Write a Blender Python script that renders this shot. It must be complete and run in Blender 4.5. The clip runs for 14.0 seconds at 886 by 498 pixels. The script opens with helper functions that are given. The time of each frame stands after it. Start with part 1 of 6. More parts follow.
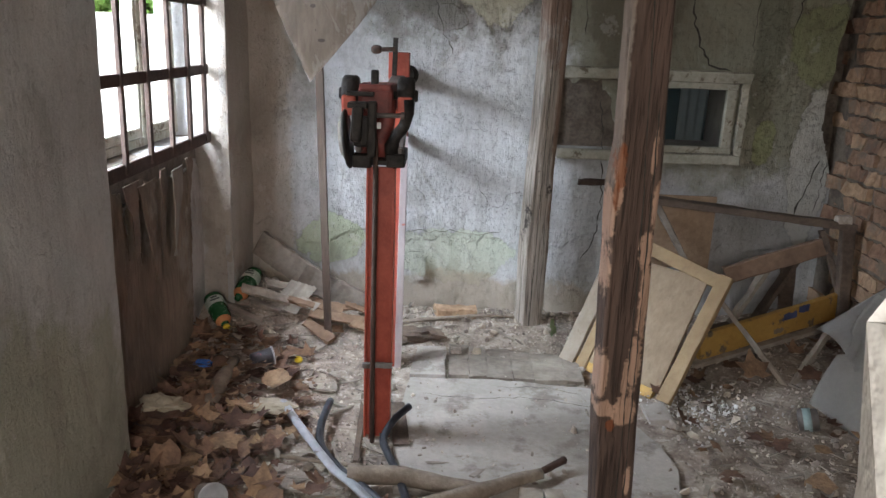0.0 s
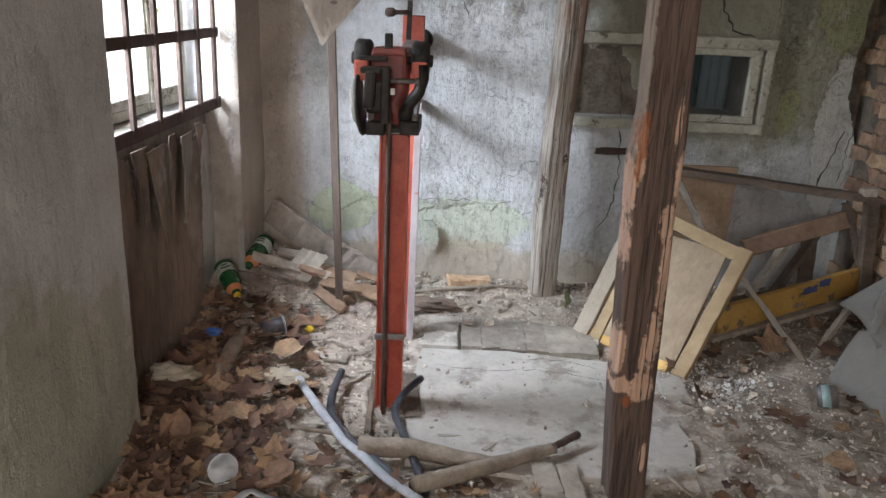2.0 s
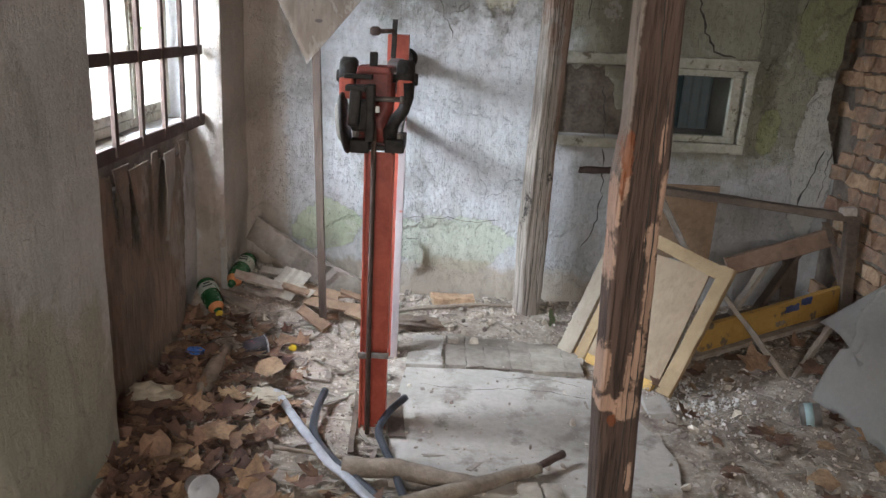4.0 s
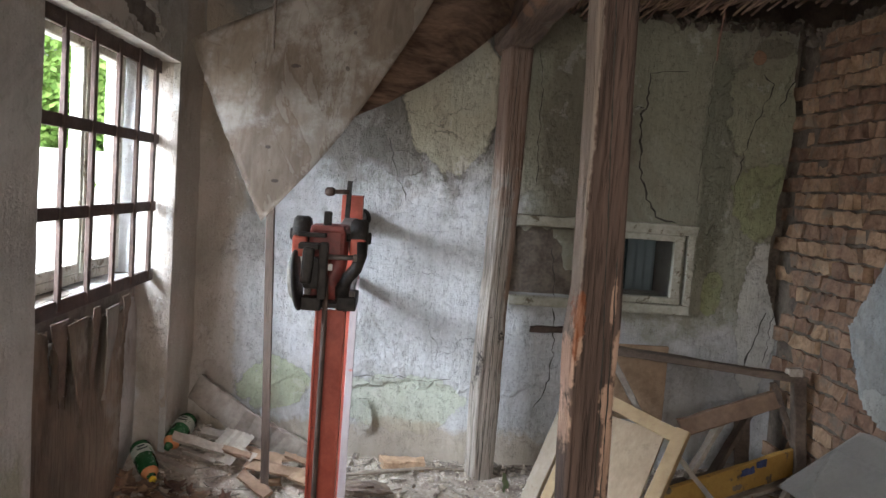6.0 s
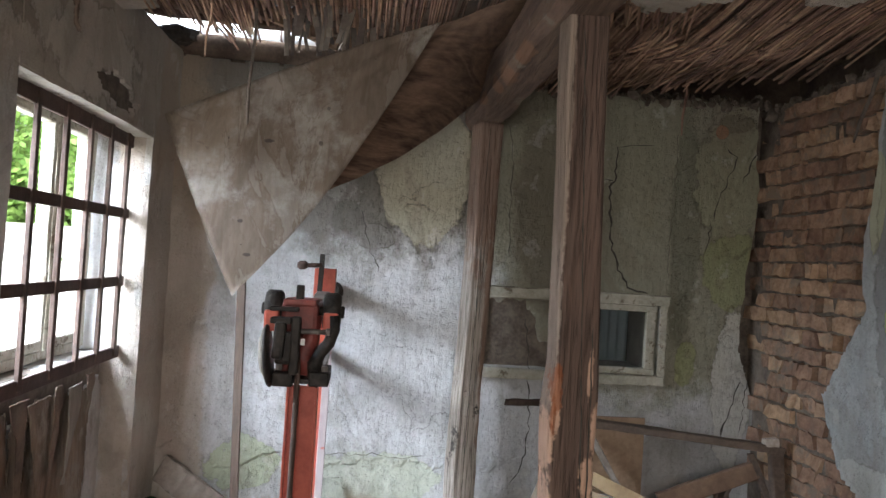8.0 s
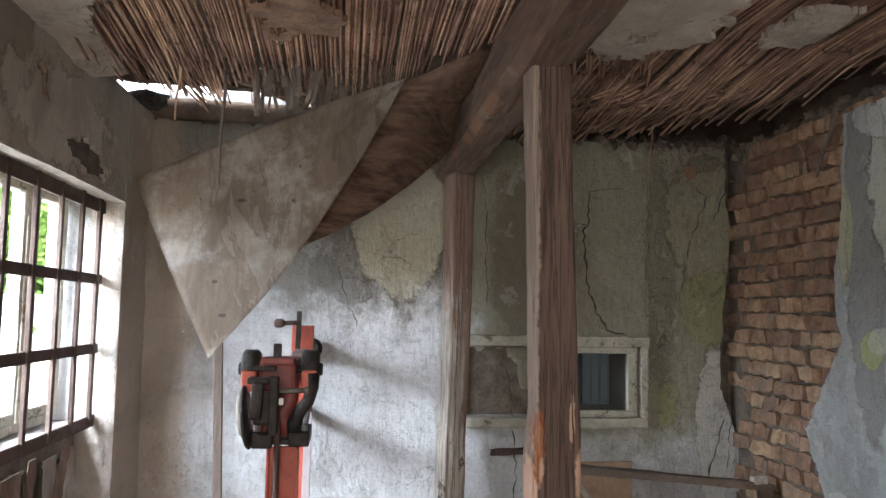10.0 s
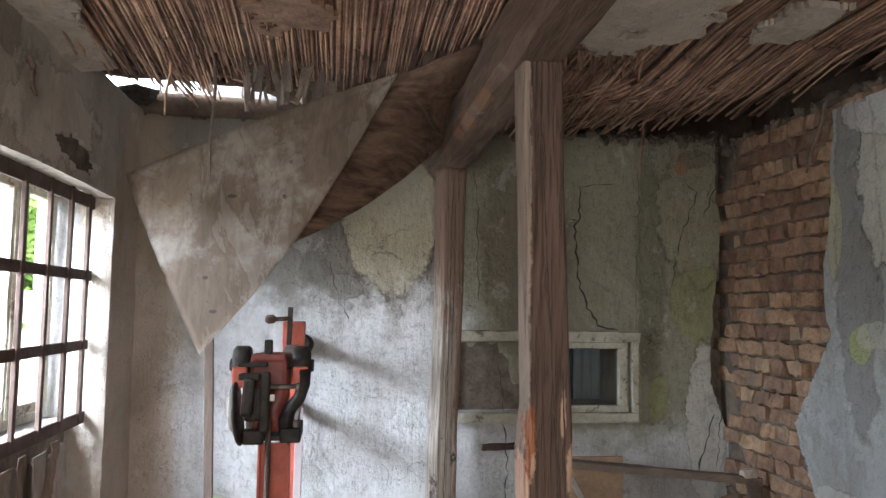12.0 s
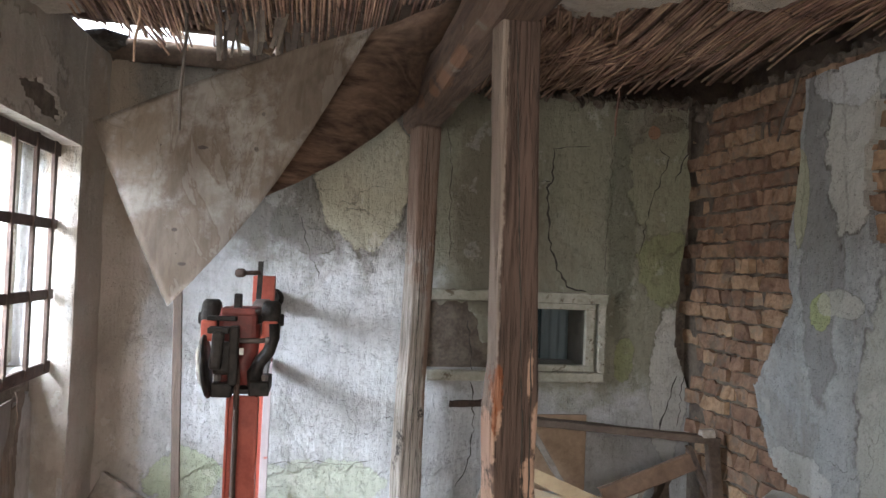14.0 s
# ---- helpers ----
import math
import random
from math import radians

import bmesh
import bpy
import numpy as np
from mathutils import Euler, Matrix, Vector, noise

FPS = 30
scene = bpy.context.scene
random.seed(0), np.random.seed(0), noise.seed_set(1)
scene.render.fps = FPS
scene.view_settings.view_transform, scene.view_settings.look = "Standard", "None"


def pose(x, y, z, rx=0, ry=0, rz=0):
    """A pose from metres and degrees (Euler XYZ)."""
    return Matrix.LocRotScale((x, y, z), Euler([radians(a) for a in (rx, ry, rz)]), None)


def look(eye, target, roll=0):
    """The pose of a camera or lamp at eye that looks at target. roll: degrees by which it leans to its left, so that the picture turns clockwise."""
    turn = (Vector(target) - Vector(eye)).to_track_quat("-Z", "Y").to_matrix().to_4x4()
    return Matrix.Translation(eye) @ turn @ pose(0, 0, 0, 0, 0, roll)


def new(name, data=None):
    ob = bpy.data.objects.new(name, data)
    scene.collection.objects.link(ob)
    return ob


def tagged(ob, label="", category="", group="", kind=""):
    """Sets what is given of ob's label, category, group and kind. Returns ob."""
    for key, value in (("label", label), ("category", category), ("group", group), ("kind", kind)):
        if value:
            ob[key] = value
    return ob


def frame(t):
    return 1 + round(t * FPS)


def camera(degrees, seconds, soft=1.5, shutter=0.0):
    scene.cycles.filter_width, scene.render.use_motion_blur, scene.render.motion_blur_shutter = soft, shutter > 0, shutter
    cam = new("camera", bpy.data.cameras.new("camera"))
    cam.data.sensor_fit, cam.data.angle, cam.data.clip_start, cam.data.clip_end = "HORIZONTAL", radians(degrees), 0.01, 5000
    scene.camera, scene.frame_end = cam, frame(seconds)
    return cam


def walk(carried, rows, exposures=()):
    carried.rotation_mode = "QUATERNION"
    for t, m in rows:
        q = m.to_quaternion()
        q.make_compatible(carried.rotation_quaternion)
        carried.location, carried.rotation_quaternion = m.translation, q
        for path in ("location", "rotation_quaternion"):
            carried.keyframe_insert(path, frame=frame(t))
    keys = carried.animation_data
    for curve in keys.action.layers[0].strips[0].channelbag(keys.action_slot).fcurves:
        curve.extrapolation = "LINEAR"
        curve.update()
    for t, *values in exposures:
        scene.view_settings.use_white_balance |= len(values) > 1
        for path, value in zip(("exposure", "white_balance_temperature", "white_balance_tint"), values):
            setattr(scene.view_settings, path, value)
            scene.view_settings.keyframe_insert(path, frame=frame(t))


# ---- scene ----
cam = camera(60.0, 14.0)
PATH = [
    (0, (0.019, -0.089, 1.455), (0.033, 1.840, 0.926), 2.41),
    (0.5, (0.019, -0.051, 1.453), (0.034, 1.856, 0.852), 4.42),
    (1, (0.016, -0.035, 1.455), (0.017, 1.862, 0.820), 3.62),
    (1.5, (0.012, -0.029, 1.452), (0.006, 1.866, 0.814), 3.19),
    (2, (0.010, -0.028, 1.450), (-0.002, 1.876, 0.837), 2.74),
    (4.5, (0.002, -0.015, 1.443), (0.061, 1.913, 0.916), 3.81),
    (5, (-0.002, -0.005, 1.441), (0.124, 1.955, 1.063), 5.07),
    (5.5, (0.000, -0.000, 1.441), (0.144, 1.976, 1.173), 4.19),
    (6, (0.000, 0.001, 1.444), (0.134, 1.990, 1.289), 4.19),
    (6.5, (-0.001, 0.005, 1.447), (0.180, 1.995, 1.361), 3.60),
    (7, (-0.002, 0.007, 1.446), (0.210, 1.994, 1.378), 3.08),
    (7.5, (-0.007, 0.009, 1.446), (0.171, 2.001, 1.428), 4.03),
    (8, (-0.008, 0.012, 1.445), (0.188, 2.002, 1.482), 3.72),
    (10.5, (0.008, 0.004, 1.448), (0.252, 1.981, 1.624), 0.82),
    (11, (0.006, 0.008, 1.446), (0.256, 1.985, 1.620), 1.05),
    (11.5, (0.007, 0.008, 1.450), (0.263, 1.985, 1.610), 1.00),
    (12, (0.006, 0.006, 1.449), (0.271, 1.982, 1.607), 0.90),
    (12.5, (0.008, 0.008, 1.452), (0.280, 1.984, 1.593), 1.49),
    (13, (0.007, 0.002, 1.451), (0.277, 1.981, 1.554), 2.26),
    (13.5, (0.008, 0.011, 1.451), (0.294, 1.988, 1.530), 2.31),
    (14, (0.005, 0.005, 1.452), (0.346, 1.975, 1.502), 2.31),
]
walk(cam, [(t, look(eye, target, roll)) for t, eye, target, roll in PATH],
     exposures=((0.0, 0.95), (0.5, 1.2), (4.5, 1.2), (5.5, 1.14), (8.0, 1.22), (10.5, 1.52), (14.0, 1.45)))

# ---- light ----
world = bpy.data.worlds.new("sky")
scene.world = world
world.use_nodes = True
sky = world.node_tree.nodes.new("ShaderNodeTexSky")
sky.sky_type, sky.sun_disc = "NISHITA", False
sky.sun_elevation, sky.sun_rotation = radians(57), radians(162)
sky.dust_density, sky.ozone_density = 6.0, 1.0
haze = world.node_tree.nodes.new("ShaderNodeHueSaturation")
haze.inputs["Saturation"].default_value = 0.3
world.node_tree.links.new(sky.outputs[0], haze.inputs["Color"])
world.node_tree.links.new(haze.outputs[0], world.node_tree.nodes["Background"].inputs[0])
world.node_tree.nodes["Background"].inputs[1].default_value = 0.15

sun_data = bpy.data.lights.new("sun", "SUN")
sun_data.energy, sun_data.angle, sun_data.color = 1.5, radians(12), (1.0, 0.96, 0.9)
sun = new("sun", sun_data)
sun.matrix_world = look((1.0, -3.0, 5), (0, 0, 0))


def area(name, eye, target, sx, sy, watts, color):
    data = bpy.data.lights.new(name, "AREA")
    data.shape, data.size, data.size_y, data.energy, data.color = "RECTANGLE", sx, sy, watts, color
    ob = new(name, data)
    ob.matrix_world = look(eye, target)
    return ob


# daylight outside the barred window; the lamp behind the camera is added fill
area("window_daylight", (-2.7, 1.9, 3.0), (-0.7, 2.8, 0.9), 2.6, 2.6, 850, (0.75, 0.865, 1.0))
area("doorway_fill", (-0.2, -1.8, 2.0), (0.0, 2.0, 0.6), 1.4, 1.6, 36, (1.0, 0.94, 0.88))
area("window_low_daylight", (-3.0, 2.1, 1.45), (0.8, 3.05, 1.25), 2.0, 1.6, 28, (0.9, 0.94, 1.0))



# ---- materials ----
def mixc(nt, fac, a, b, blend="MIX"):
    """A colour mix; fac, a and b are sockets or values."""
    n = nt.nodes.new("ShaderNodeMix")
    n.data_type, n.blend_type = "RGBA", blend
    for sock, v in ((n.inputs[0], fac), (n.inputs[6], a), (n.inputs[7], b)):
        if isinstance(v, bpy.types.NodeSocket):
            nt.links.new(v, sock)
        elif sock.type == "RGBA":
            sock.default_value = (*v, 1)
        else:
            sock.default_value = v
    return n.outputs[2]


def mth(nt, op, a, b=0.0, c=0.0, clamp=False):
    n = nt.nodes.new("ShaderNodeMath")
    n.operation, n.use_clamp = op, clamp
    for i, v in enumerate((a, b, c)):
        if isinstance(v, bpy.types.NodeSocket):
            nt.links.new(v, n.inputs[i])
        else:
            n.inputs[i].default_value = v
    return n.outputs[0]


def ramp(nt, v, lo, hi):
    n = nt.nodes.new("ShaderNodeMapRange")
    n.interpolation_type = "SMOOTHSTEP"
    nt.links.new(v, n.inputs[0])
    n.inputs[1].default_value, n.inputs[2].default_value = lo, hi
    return n.outputs[0]


def noise_of(nt, vec, scale, detail=5.0, rough=0.6, stretch=(1, 1, 1), dist=0.0):
    m = nt.nodes.new("ShaderNodeMapping")
    m.inputs["Scale"].default_value = stretch
    nt.links.new(vec, m.inputs[0])
    n = nt.nodes.new("ShaderNodeTexNoise")
    n.inputs["Scale"].default_value, n.inputs["Detail"].default_value = scale, detail
    n.inputs["Roughness"].default_value, n.inputs["Distortion"].default_value = rough, dist
    nt.links.new(m.outputs[0], n.inputs[0])
    return n.outputs[0]


def blob(nt, pos, centre, radii, wobble=0.5, scale=6.0, soft=0.12):
    """1 inside an uneven patch round a place in the world, 0 outside."""
    s = nt.nodes.new("ShaderNodeVectorMath")
    s.operation = "SUBTRACT"
    nt.links.new(pos, s.inputs[0])
    s.inputs[1].default_value = centre
    d = nt.nodes.new("ShaderNodeVectorMath")
    d.operation = "DIVIDE"
    nt.links.new(s.outputs[0], d.inputs[0])
    d.inputs[1].default_value = radii
    ln = nt.nodes.new("ShaderNodeVectorMath")
    ln.operation = "LENGTH"
    nt.links.new(d.outputs[0], ln.inputs[0])
    nz = noise_of(nt, pos, scale, 6.0, 0.65)
    v = mth(nt, "ADD", ln.outputs["Value"], mth(nt, "MULTIPLY", mth(nt, "SUBTRACT", nz, 0.5), wobble * 2))
    return mth(nt, "SUBTRACT", 1.0, ramp(nt, v, 1.0 - soft, 1.0 + soft))


def material(name, dark, light, scale=8.0, stretch=(1, 1, 1), rough=0.85, bump=0.3, fine=60.0, metal=0.0,
             spots=None, spot_scale=5.0, spot_at=(0.58, 0.66), vary=0.0, dist=0.0, local=False):
    """A surface of two colours at two scales, with a third in spots, fine relief and uneven gloss."""
    m = bpy.data.materials.new(name)
    m.use_nodes = True
    nt = m.node_tree
    b = nt.nodes["Principled BSDF"]
    if local:
        pos = nt.nodes.new("ShaderNodeTexCoord").outputs["Object"]
    else:
        pos = nt.nodes.new("ShaderNodeNewGeometry").outputs["Position"]
    big = noise_of(nt, pos, scale, 6.0, 0.6, stretch, dist)
    small = noise_of(nt, pos, fine, 4.0, 0.6, stretch)
    k = mth(nt, "ADD", mth(nt, "MULTIPLY", ramp(nt, big, 0.3, 0.7), 0.65), mth(nt, "MULTIPLY", ramp(nt, small, 0.25, 0.75), 0.35))
    col = mixc(nt, k, dark, light)
    if spots:
        sp = noise_of(nt, pos, spot_scale, 7.0, 0.7)
        col = mixc(nt, ramp(nt, sp, *spot_at), col, spots)
    if vary:
        rnd = nt.nodes.new("ShaderNodeObjectInfo").outputs["Random"]
        isl = nt.nodes.new("ShaderNodeNewGeometry").outputs["Random Per Island"]
        both = mth(nt, "FRACT", mth(nt, "ADD", rnd, isl))
        hsv = nt.nodes.new("ShaderNodeHueSaturation")
        nt.links.new(mth(nt, "ADD", 1.0 - vary, mth(nt, "MULTIPLY", both, 2 * vary)), hsv.inputs["Value"])
        nt.links.new(mth(nt, "ADD", 0.5 - vary * 0.03, mth(nt, "MULTIPLY", both, vary * 0.06)), hsv.inputs["Hue"])
        nt.links.new(col, hsv.inputs["Color"])
        col = hsv.outputs[0]
    nt.links.new(col, b.inputs["Base Color"])
    b.inputs["Metallic"].default_value = metal
    nt.links.new(mth(nt, "ADD", rough - 0.12, mth(nt, "MULTIPLY", small, 0.24)), b.inputs["Roughness"])
    bp = nt.nodes.new("ShaderNodeBump")
    bp.inputs["Strength"].default_value, bp.inputs["Distance"].default_value = bump, 0.01
    nt.links.new(mth(nt, "ADD", big, mth(nt, "MULTIPLY", small, 0.5)), bp.inputs["Height"])
    nt.links.new(bp.outputs[0], b.inputs["Normal"])
    return m


def plaster(name, base_dark, base_light, patches=(), streak=0.0, bump=0.45):
    """Old whitewashed plaster: mottling, run-down streaks and patches (colour, centre, radii, strength, wobble)."""
    m = material(name, base_dark, base_light, 3.0, rough=0.9, bump=bump, fine=45.0)
    nt = m.node_tree
    b = nt.nodes["Principled BSDF"]
    pos = nt.nodes.new("ShaderNodeNewGeometry").outputs["Position"]
    col = b.inputs["Base Color"].links[0].from_socket
    if streak:
        st = noise_of(nt, pos, 9.0, 6.0, 0.7, (1, 1, 0.12))
        col = mixc(nt, mth(nt, "MULTIPLY", ramp(nt, st, 0.45, 0.75), streak), col, (0.16, 0.14, 0.11))
    rims = None
    for colour, centre, radii, strength, wobble, *crisp in patches:
        msk = blob(nt, pos, centre, radii, wobble, 6.0, 0.14 if crisp else 0.12)
        if crisp:
            rim = mth(nt, "MULTIPLY", mth(nt, "MULTIPLY", ramp(nt, msk, 0.05, 0.35), mth(nt, "SUBTRACT", 1.0, ramp(nt, msk, 0.45, 0.8))), crisp[0])
            rims = mth(nt, "MAXIMUM", rims, rim) if rims else rim
            msk = ramp(nt, msk, 0.4, 0.55)
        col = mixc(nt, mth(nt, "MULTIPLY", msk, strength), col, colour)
    if rims:
        col = mixc(nt, mth(nt, "MULTIPLY", rims, ramp(nt, noise_of(nt, pos, 7.0, 4.0), 0.35, 0.6)), col, (0.07, 0.06, 0.045))
    grime = noise_of(nt, pos, 1.7, 9.0, 0.72, (1, 1, 0.7), 0.6)
    col = mixc(nt, mth(nt, "MULTIPLY", ramp(nt, grime, 0.5, 0.72), 0.42), col, (0.17, 0.15, 0.125))
    flake = noise_of(nt, pos, 13.0, 8.0, 0.75, (1, 1, 1), 0.4)
    col = mixc(nt, mth(nt, "MULTIPLY", ramp(nt, flake, 0.58, 0.62), 0.24), col, (0.2, 0.18, 0.15))
    soak = noise_of(nt, pos, 2.6, 9.0, 0.7, (1, 1, 0.45), 0.8)
    col = mixc(nt, mth(nt, "MULTIPLY", ramp(nt, soak, 0.54, 0.6), 0.28), col, (0.21, 0.175, 0.13))
    worn = noise_of(nt, pos, 5.0, 8.0, 0.7)
    col = mixc(nt, mth(nt, "MULTIPLY", ramp(nt, worn, 0.6, 0.63), 0.28), col, (0.62, 0.6, 0.56))
    # pits, dust and hair-fine scratches
    pit = noise_of(nt, pos, 62.0, 5.0, 0.68)
    col = mixc(nt, mth(nt, "MULTIPLY", ramp(nt, pit, 0.63, 0.7), 0.4), col, (0.12, 0.1, 0.08))
    # hairline cracks here and there
    jog = nt.nodes.new("ShaderNodeVectorMath")
    jog.operation = "ADD"
    wv = nt.nodes.new("ShaderNodeTexNoise")
    wv.inputs["Scale"].default_value, wv.inputs["Detail"].default_value = 6.0, 5.0
    nt.links.new(pos, wv.inputs[0])
    sc = nt.nodes.new("ShaderNodeVectorMath")
    sc.operation, sc.inputs[3].default_value = "SCALE", 0.35
    nt.links.new(wv.outputs["Color"], sc.inputs[0])
    nt.links.new(pos, jog.inputs[0])
    nt.links.new(sc.outputs[0], jog.inputs[1])
    vo = nt.nodes.new("ShaderNodeTexVoronoi")
    vo.feature, vo.inputs["Scale"].default_value = "DISTANCE_TO_EDGE", 2.6
    nt.links.new(jog.outputs[0], vo.inputs["Vector"])
    line = mth(nt, "SUBTRACT", 1.0, ramp(nt, vo.outputs["Distance"], 0.002, 0.007))
    line = mth(nt, "MULTIPLY", line, ramp(nt, noise_of(nt, pos, 2.3, 3.0), 0.55, 0.68))
    col = mixc(nt, mth(nt, "MULTIPLY", line, 0.6), col, (0.07, 0.06, 0.05))
    nt.links.new(col, b.inputs["Base Color"])
    # trowel and brush relief
    brush = noise_of(nt, pos, 60.0, 4.0, 0.6, (1, 1, 0.15))
    grit = noise_of(nt, pos, 150.0, 3.0, 0.6)
    lumps = noise_of(nt, pos, 16.0, 6.0, 0.7)
    hgt = mth(nt, "ADD", mth(nt, "MULTIPLY", lumps, 1.2), mth(nt, "ADD", mth(nt, "MULTIPLY", brush, 0.45), mth(nt, "MULTIPLY", grit, 0.3)))
    hgt = mth(nt, "SUBTRACT", hgt, mth(nt, "MULTIPLY", ramp(nt, pit, 0.58, 0.68), 0.35))
    hgt = mth(nt, "SUBTRACT", hgt, mth(nt, "ADD", mth(nt, "MULTIPLY", line, 0.5), mth(nt, "MULTIPLY", ramp(nt, flake, 0.56, 0.6), 0.25)))
    bp = nt.nodes.new("ShaderNodeBump")
    bp.inputs["Strength"].default_value, bp.inputs["Distance"].default_value = 0.75, 0.016
    nt.links.new(hgt, bp.inputs["Height"])
    nt.links.new(bp.outputs[0], b.inputs["Normal"])
    return m


WHITEWASH = plaster("whitewashed_plaster", (0.42, 0.415, 0.41), (0.64, 0.64, 0.645), (
    # wall top: grey-tan tone, darkened further for the shade below the ceiling sheet
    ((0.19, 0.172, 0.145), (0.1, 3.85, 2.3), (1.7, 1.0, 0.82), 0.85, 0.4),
    # right side: khaki tone, with the shade beyond the posts painted in as well
    ((0.29, 0.28, 0.205), (1.5, 3.85, 1.8), (0.98, 1.0, 1.0), 0.9, 0.35),
    ((0.16, 0.135, 0.1), (0.95, 3.85, 1.75), (0.24, 1.0, 0.5), 0.6, 0.6),
    ((0.12, 0.13, 0.09), (1.62, 3.85, 1.7), (0.08, 1.0, 0.6), 0.5, 0.6),
    ((0.6, 0.59, 0.55), (1.93, 3.85, 0.9), (0.11, 1.0, 0.4), 0.85, 0.6, 0.5),
    ((0.34, 0.335, 0.23), (1.86, 3.85, 1.98), (0.19, 1.0, 0.36), 0.8, 0.6, 0.5),
    ((0.31, 0.33, 0.17), (1.9, 3.85, 1.5), (0.17, 1.0, 0.2), 0.75, 0.8, 0.3),
    ((0.14, 0.125, 0.105), (0.02, 3.85, 1.8), (0.1, 1.0, 0.42), 0.55, 0.7),
    ((0.1, 0.092, 0.08), (-0.12, 3.85, 1.62), (0.08, 1.0, 0.12), 0.4, 0.9),
    ((0.41, 0.38, 0.285), (0.27, 3.85, 1.9), (0.24, 1.0, 0.38), 0.92, 0.35, 0.6),
    ((0.38, 0.37, 0.3), (0.34, 3.85, 2.0), (0.1, 1.0, 0.2), 0.5, 0.9),
    ((0.3, 0.33, 0.14), (1.66, 3.85, 1.0), (0.05, 1.0, 0.12), 0.6, 1.0, 0.3),
    ((0.44, 0.5, 0.3), (-0.55, 3.85, 0.4), (0.16, 1.0, 0.13), 0.7, 0.8, 0.3),
    ((0.46, 0.5, 0.33), (0.1, 3.85, 0.34), (0.36, 1.0, 0.14), 0.5, 0.9, 0.2),
    ((0.42, 0.34, 0.25), (-0.1, 3.85, 0.02), (1.5, 1.0, 0.22), 0.75, 0.5),
    ((0.42, 0.335, 0.255), (-0.95, 3.85, 0.9), (0.2, 1.0, 1.6), 0.65, 0.45),
    ((0.22, 0.21, 0.19), (0.02, 3.85, 1.55), (0.1, 1.0, 0.06), 0.5, 0.7, 0.7),
    ((0.1, 0.07, 0.05), (1.86, 3.85, 2.27), (0.1, 1.0, 0.05), 0.6, 0.8),
    ((0.45, 0.17, 0.08), (1.79, 3.85, 2.22), (0.035, 1.0, 0.04), 0.8, 0.6, 0.5),
), streak=0.35)
SIDE_PLASTER = plaster("grey_side_plaster", (0.44, 0.43, 0.415), (0.62, 0.605, 0.58), (
    ((0.34, 0.28, 0.21), (-1.0, 3.0, 2.15), (0.5, 1.4, 0.4), 0.6, 0.5),
    ((0.17, 0.14, 0.11), (-1.0, 2.25, 2.25), (0.5, 0.2, 0.22), 0.6, 0.9, 0.5),
    ((0.56, 0.53, 0.48), (-1.0, 2.75, 2.1), (0.5, 0.5, 0.16), 0.5, 0.8, 0.4),
    ((0.4, 0.31, 0.23), (-1.0, 3.72, 1.0), (0.3, 0.22, 1.5), 0.6, 0.5),
    ((0.33, 0.32, 0.2), (-1.0, 1.6, 0.2), (0.3, 0.7, 0.5), 0.6, 0.5),
), streak=0.3)
RIGHT_PLASTER = plaster("grey_flaking_plaster", (0.33, 0.345, 0.35), (0.5, 0.515, 0.515), (
    ((0.24, 0.24, 0.235), (1.99, 2.72, 1.75), (0.2, 0.13, 0.75), 0.75, 0.5, 0.4),
    ((0.58, 0.575, 0.53), (1.99, 2.56, 2.05), (0.3, 0.14, 0.4), 0.85, 0.6, 0.7),
    ((0.62, 0.63, 0.64), (1.99, 2.56, 2.25), (0.3, 0.2, 0.12), 0.7, 0.6, 0.5),
    ((0.46, 0.46, 0.3), (1.99, 2.86, 1.8), (0.2, 0.05, 0.2), 0.75, 0.5, 0.3),
    ((0.42, 0.47, 0.2), (1.99, 2.72, 1.33), (0.2, 0.07, 0.07), 0.8, 0.8, 0.4),
    ((0.55, 0.55, 0.48), (1.99, 2.6, 1.37), (0.2, 0.12, 0.05), 0.6, 0.9, 0.4),
    ((0.58, 0.6, 0.58), (1.99, 2.85, 0.68), (0.2, 0.2, 0.09), 0.8, 0.7, 0.4),
    ((0.46, 0.46, 0.4), (1.99, 2.3, 1.0), (0.2, 0.2, 0.6), 0.7, 0.5, 0.6),
), streak=0.35)
MORTAR = material("crumbly_mortar", (0.065, 0.05, 0.039), (0.22, 0.178, 0.142), 14, bump=0.9)
BRICK = material("old_red_brick", (0.2, 0.115, 0.072), (0.46, 0.3, 0.2), 18, rough=0.92, bump=1.0, fine=60, spots=(0.24, 0.185, 0.14), spot_scale=8, spot_at=(0.5, 0.64), vary=0.32)
CEIL_PLASTER = plaster("ceiling_plaster", (0.42, 0.37, 0.31), (0.62, 0.57, 0.5), streak=0.2)
REED = material("dry_reed", (0.16, 0.085, 0.06), (0.52, 0.335, 0.24), 9, (1, 0.5, 1), bump=0.4, fine=70, spots=(0.1, 0.06, 0.045), spot_scale=9, spot_at=(0.55, 0.68), vary=0.45)
GREY_REED = material("grey_lath", (0.09, 0.072, 0.06), (0.24, 0.2, 0.165), 8, (1, 0.3, 1), vary=0.35)
OAK = material("weathered_timber", (0.07, 0.044, 0.034), (0.165, 0.105, 0.08), 4.5, (3.2, 3.2, 0.2), rough=0.8, bump=0.35, fine=40, dist=1.3)


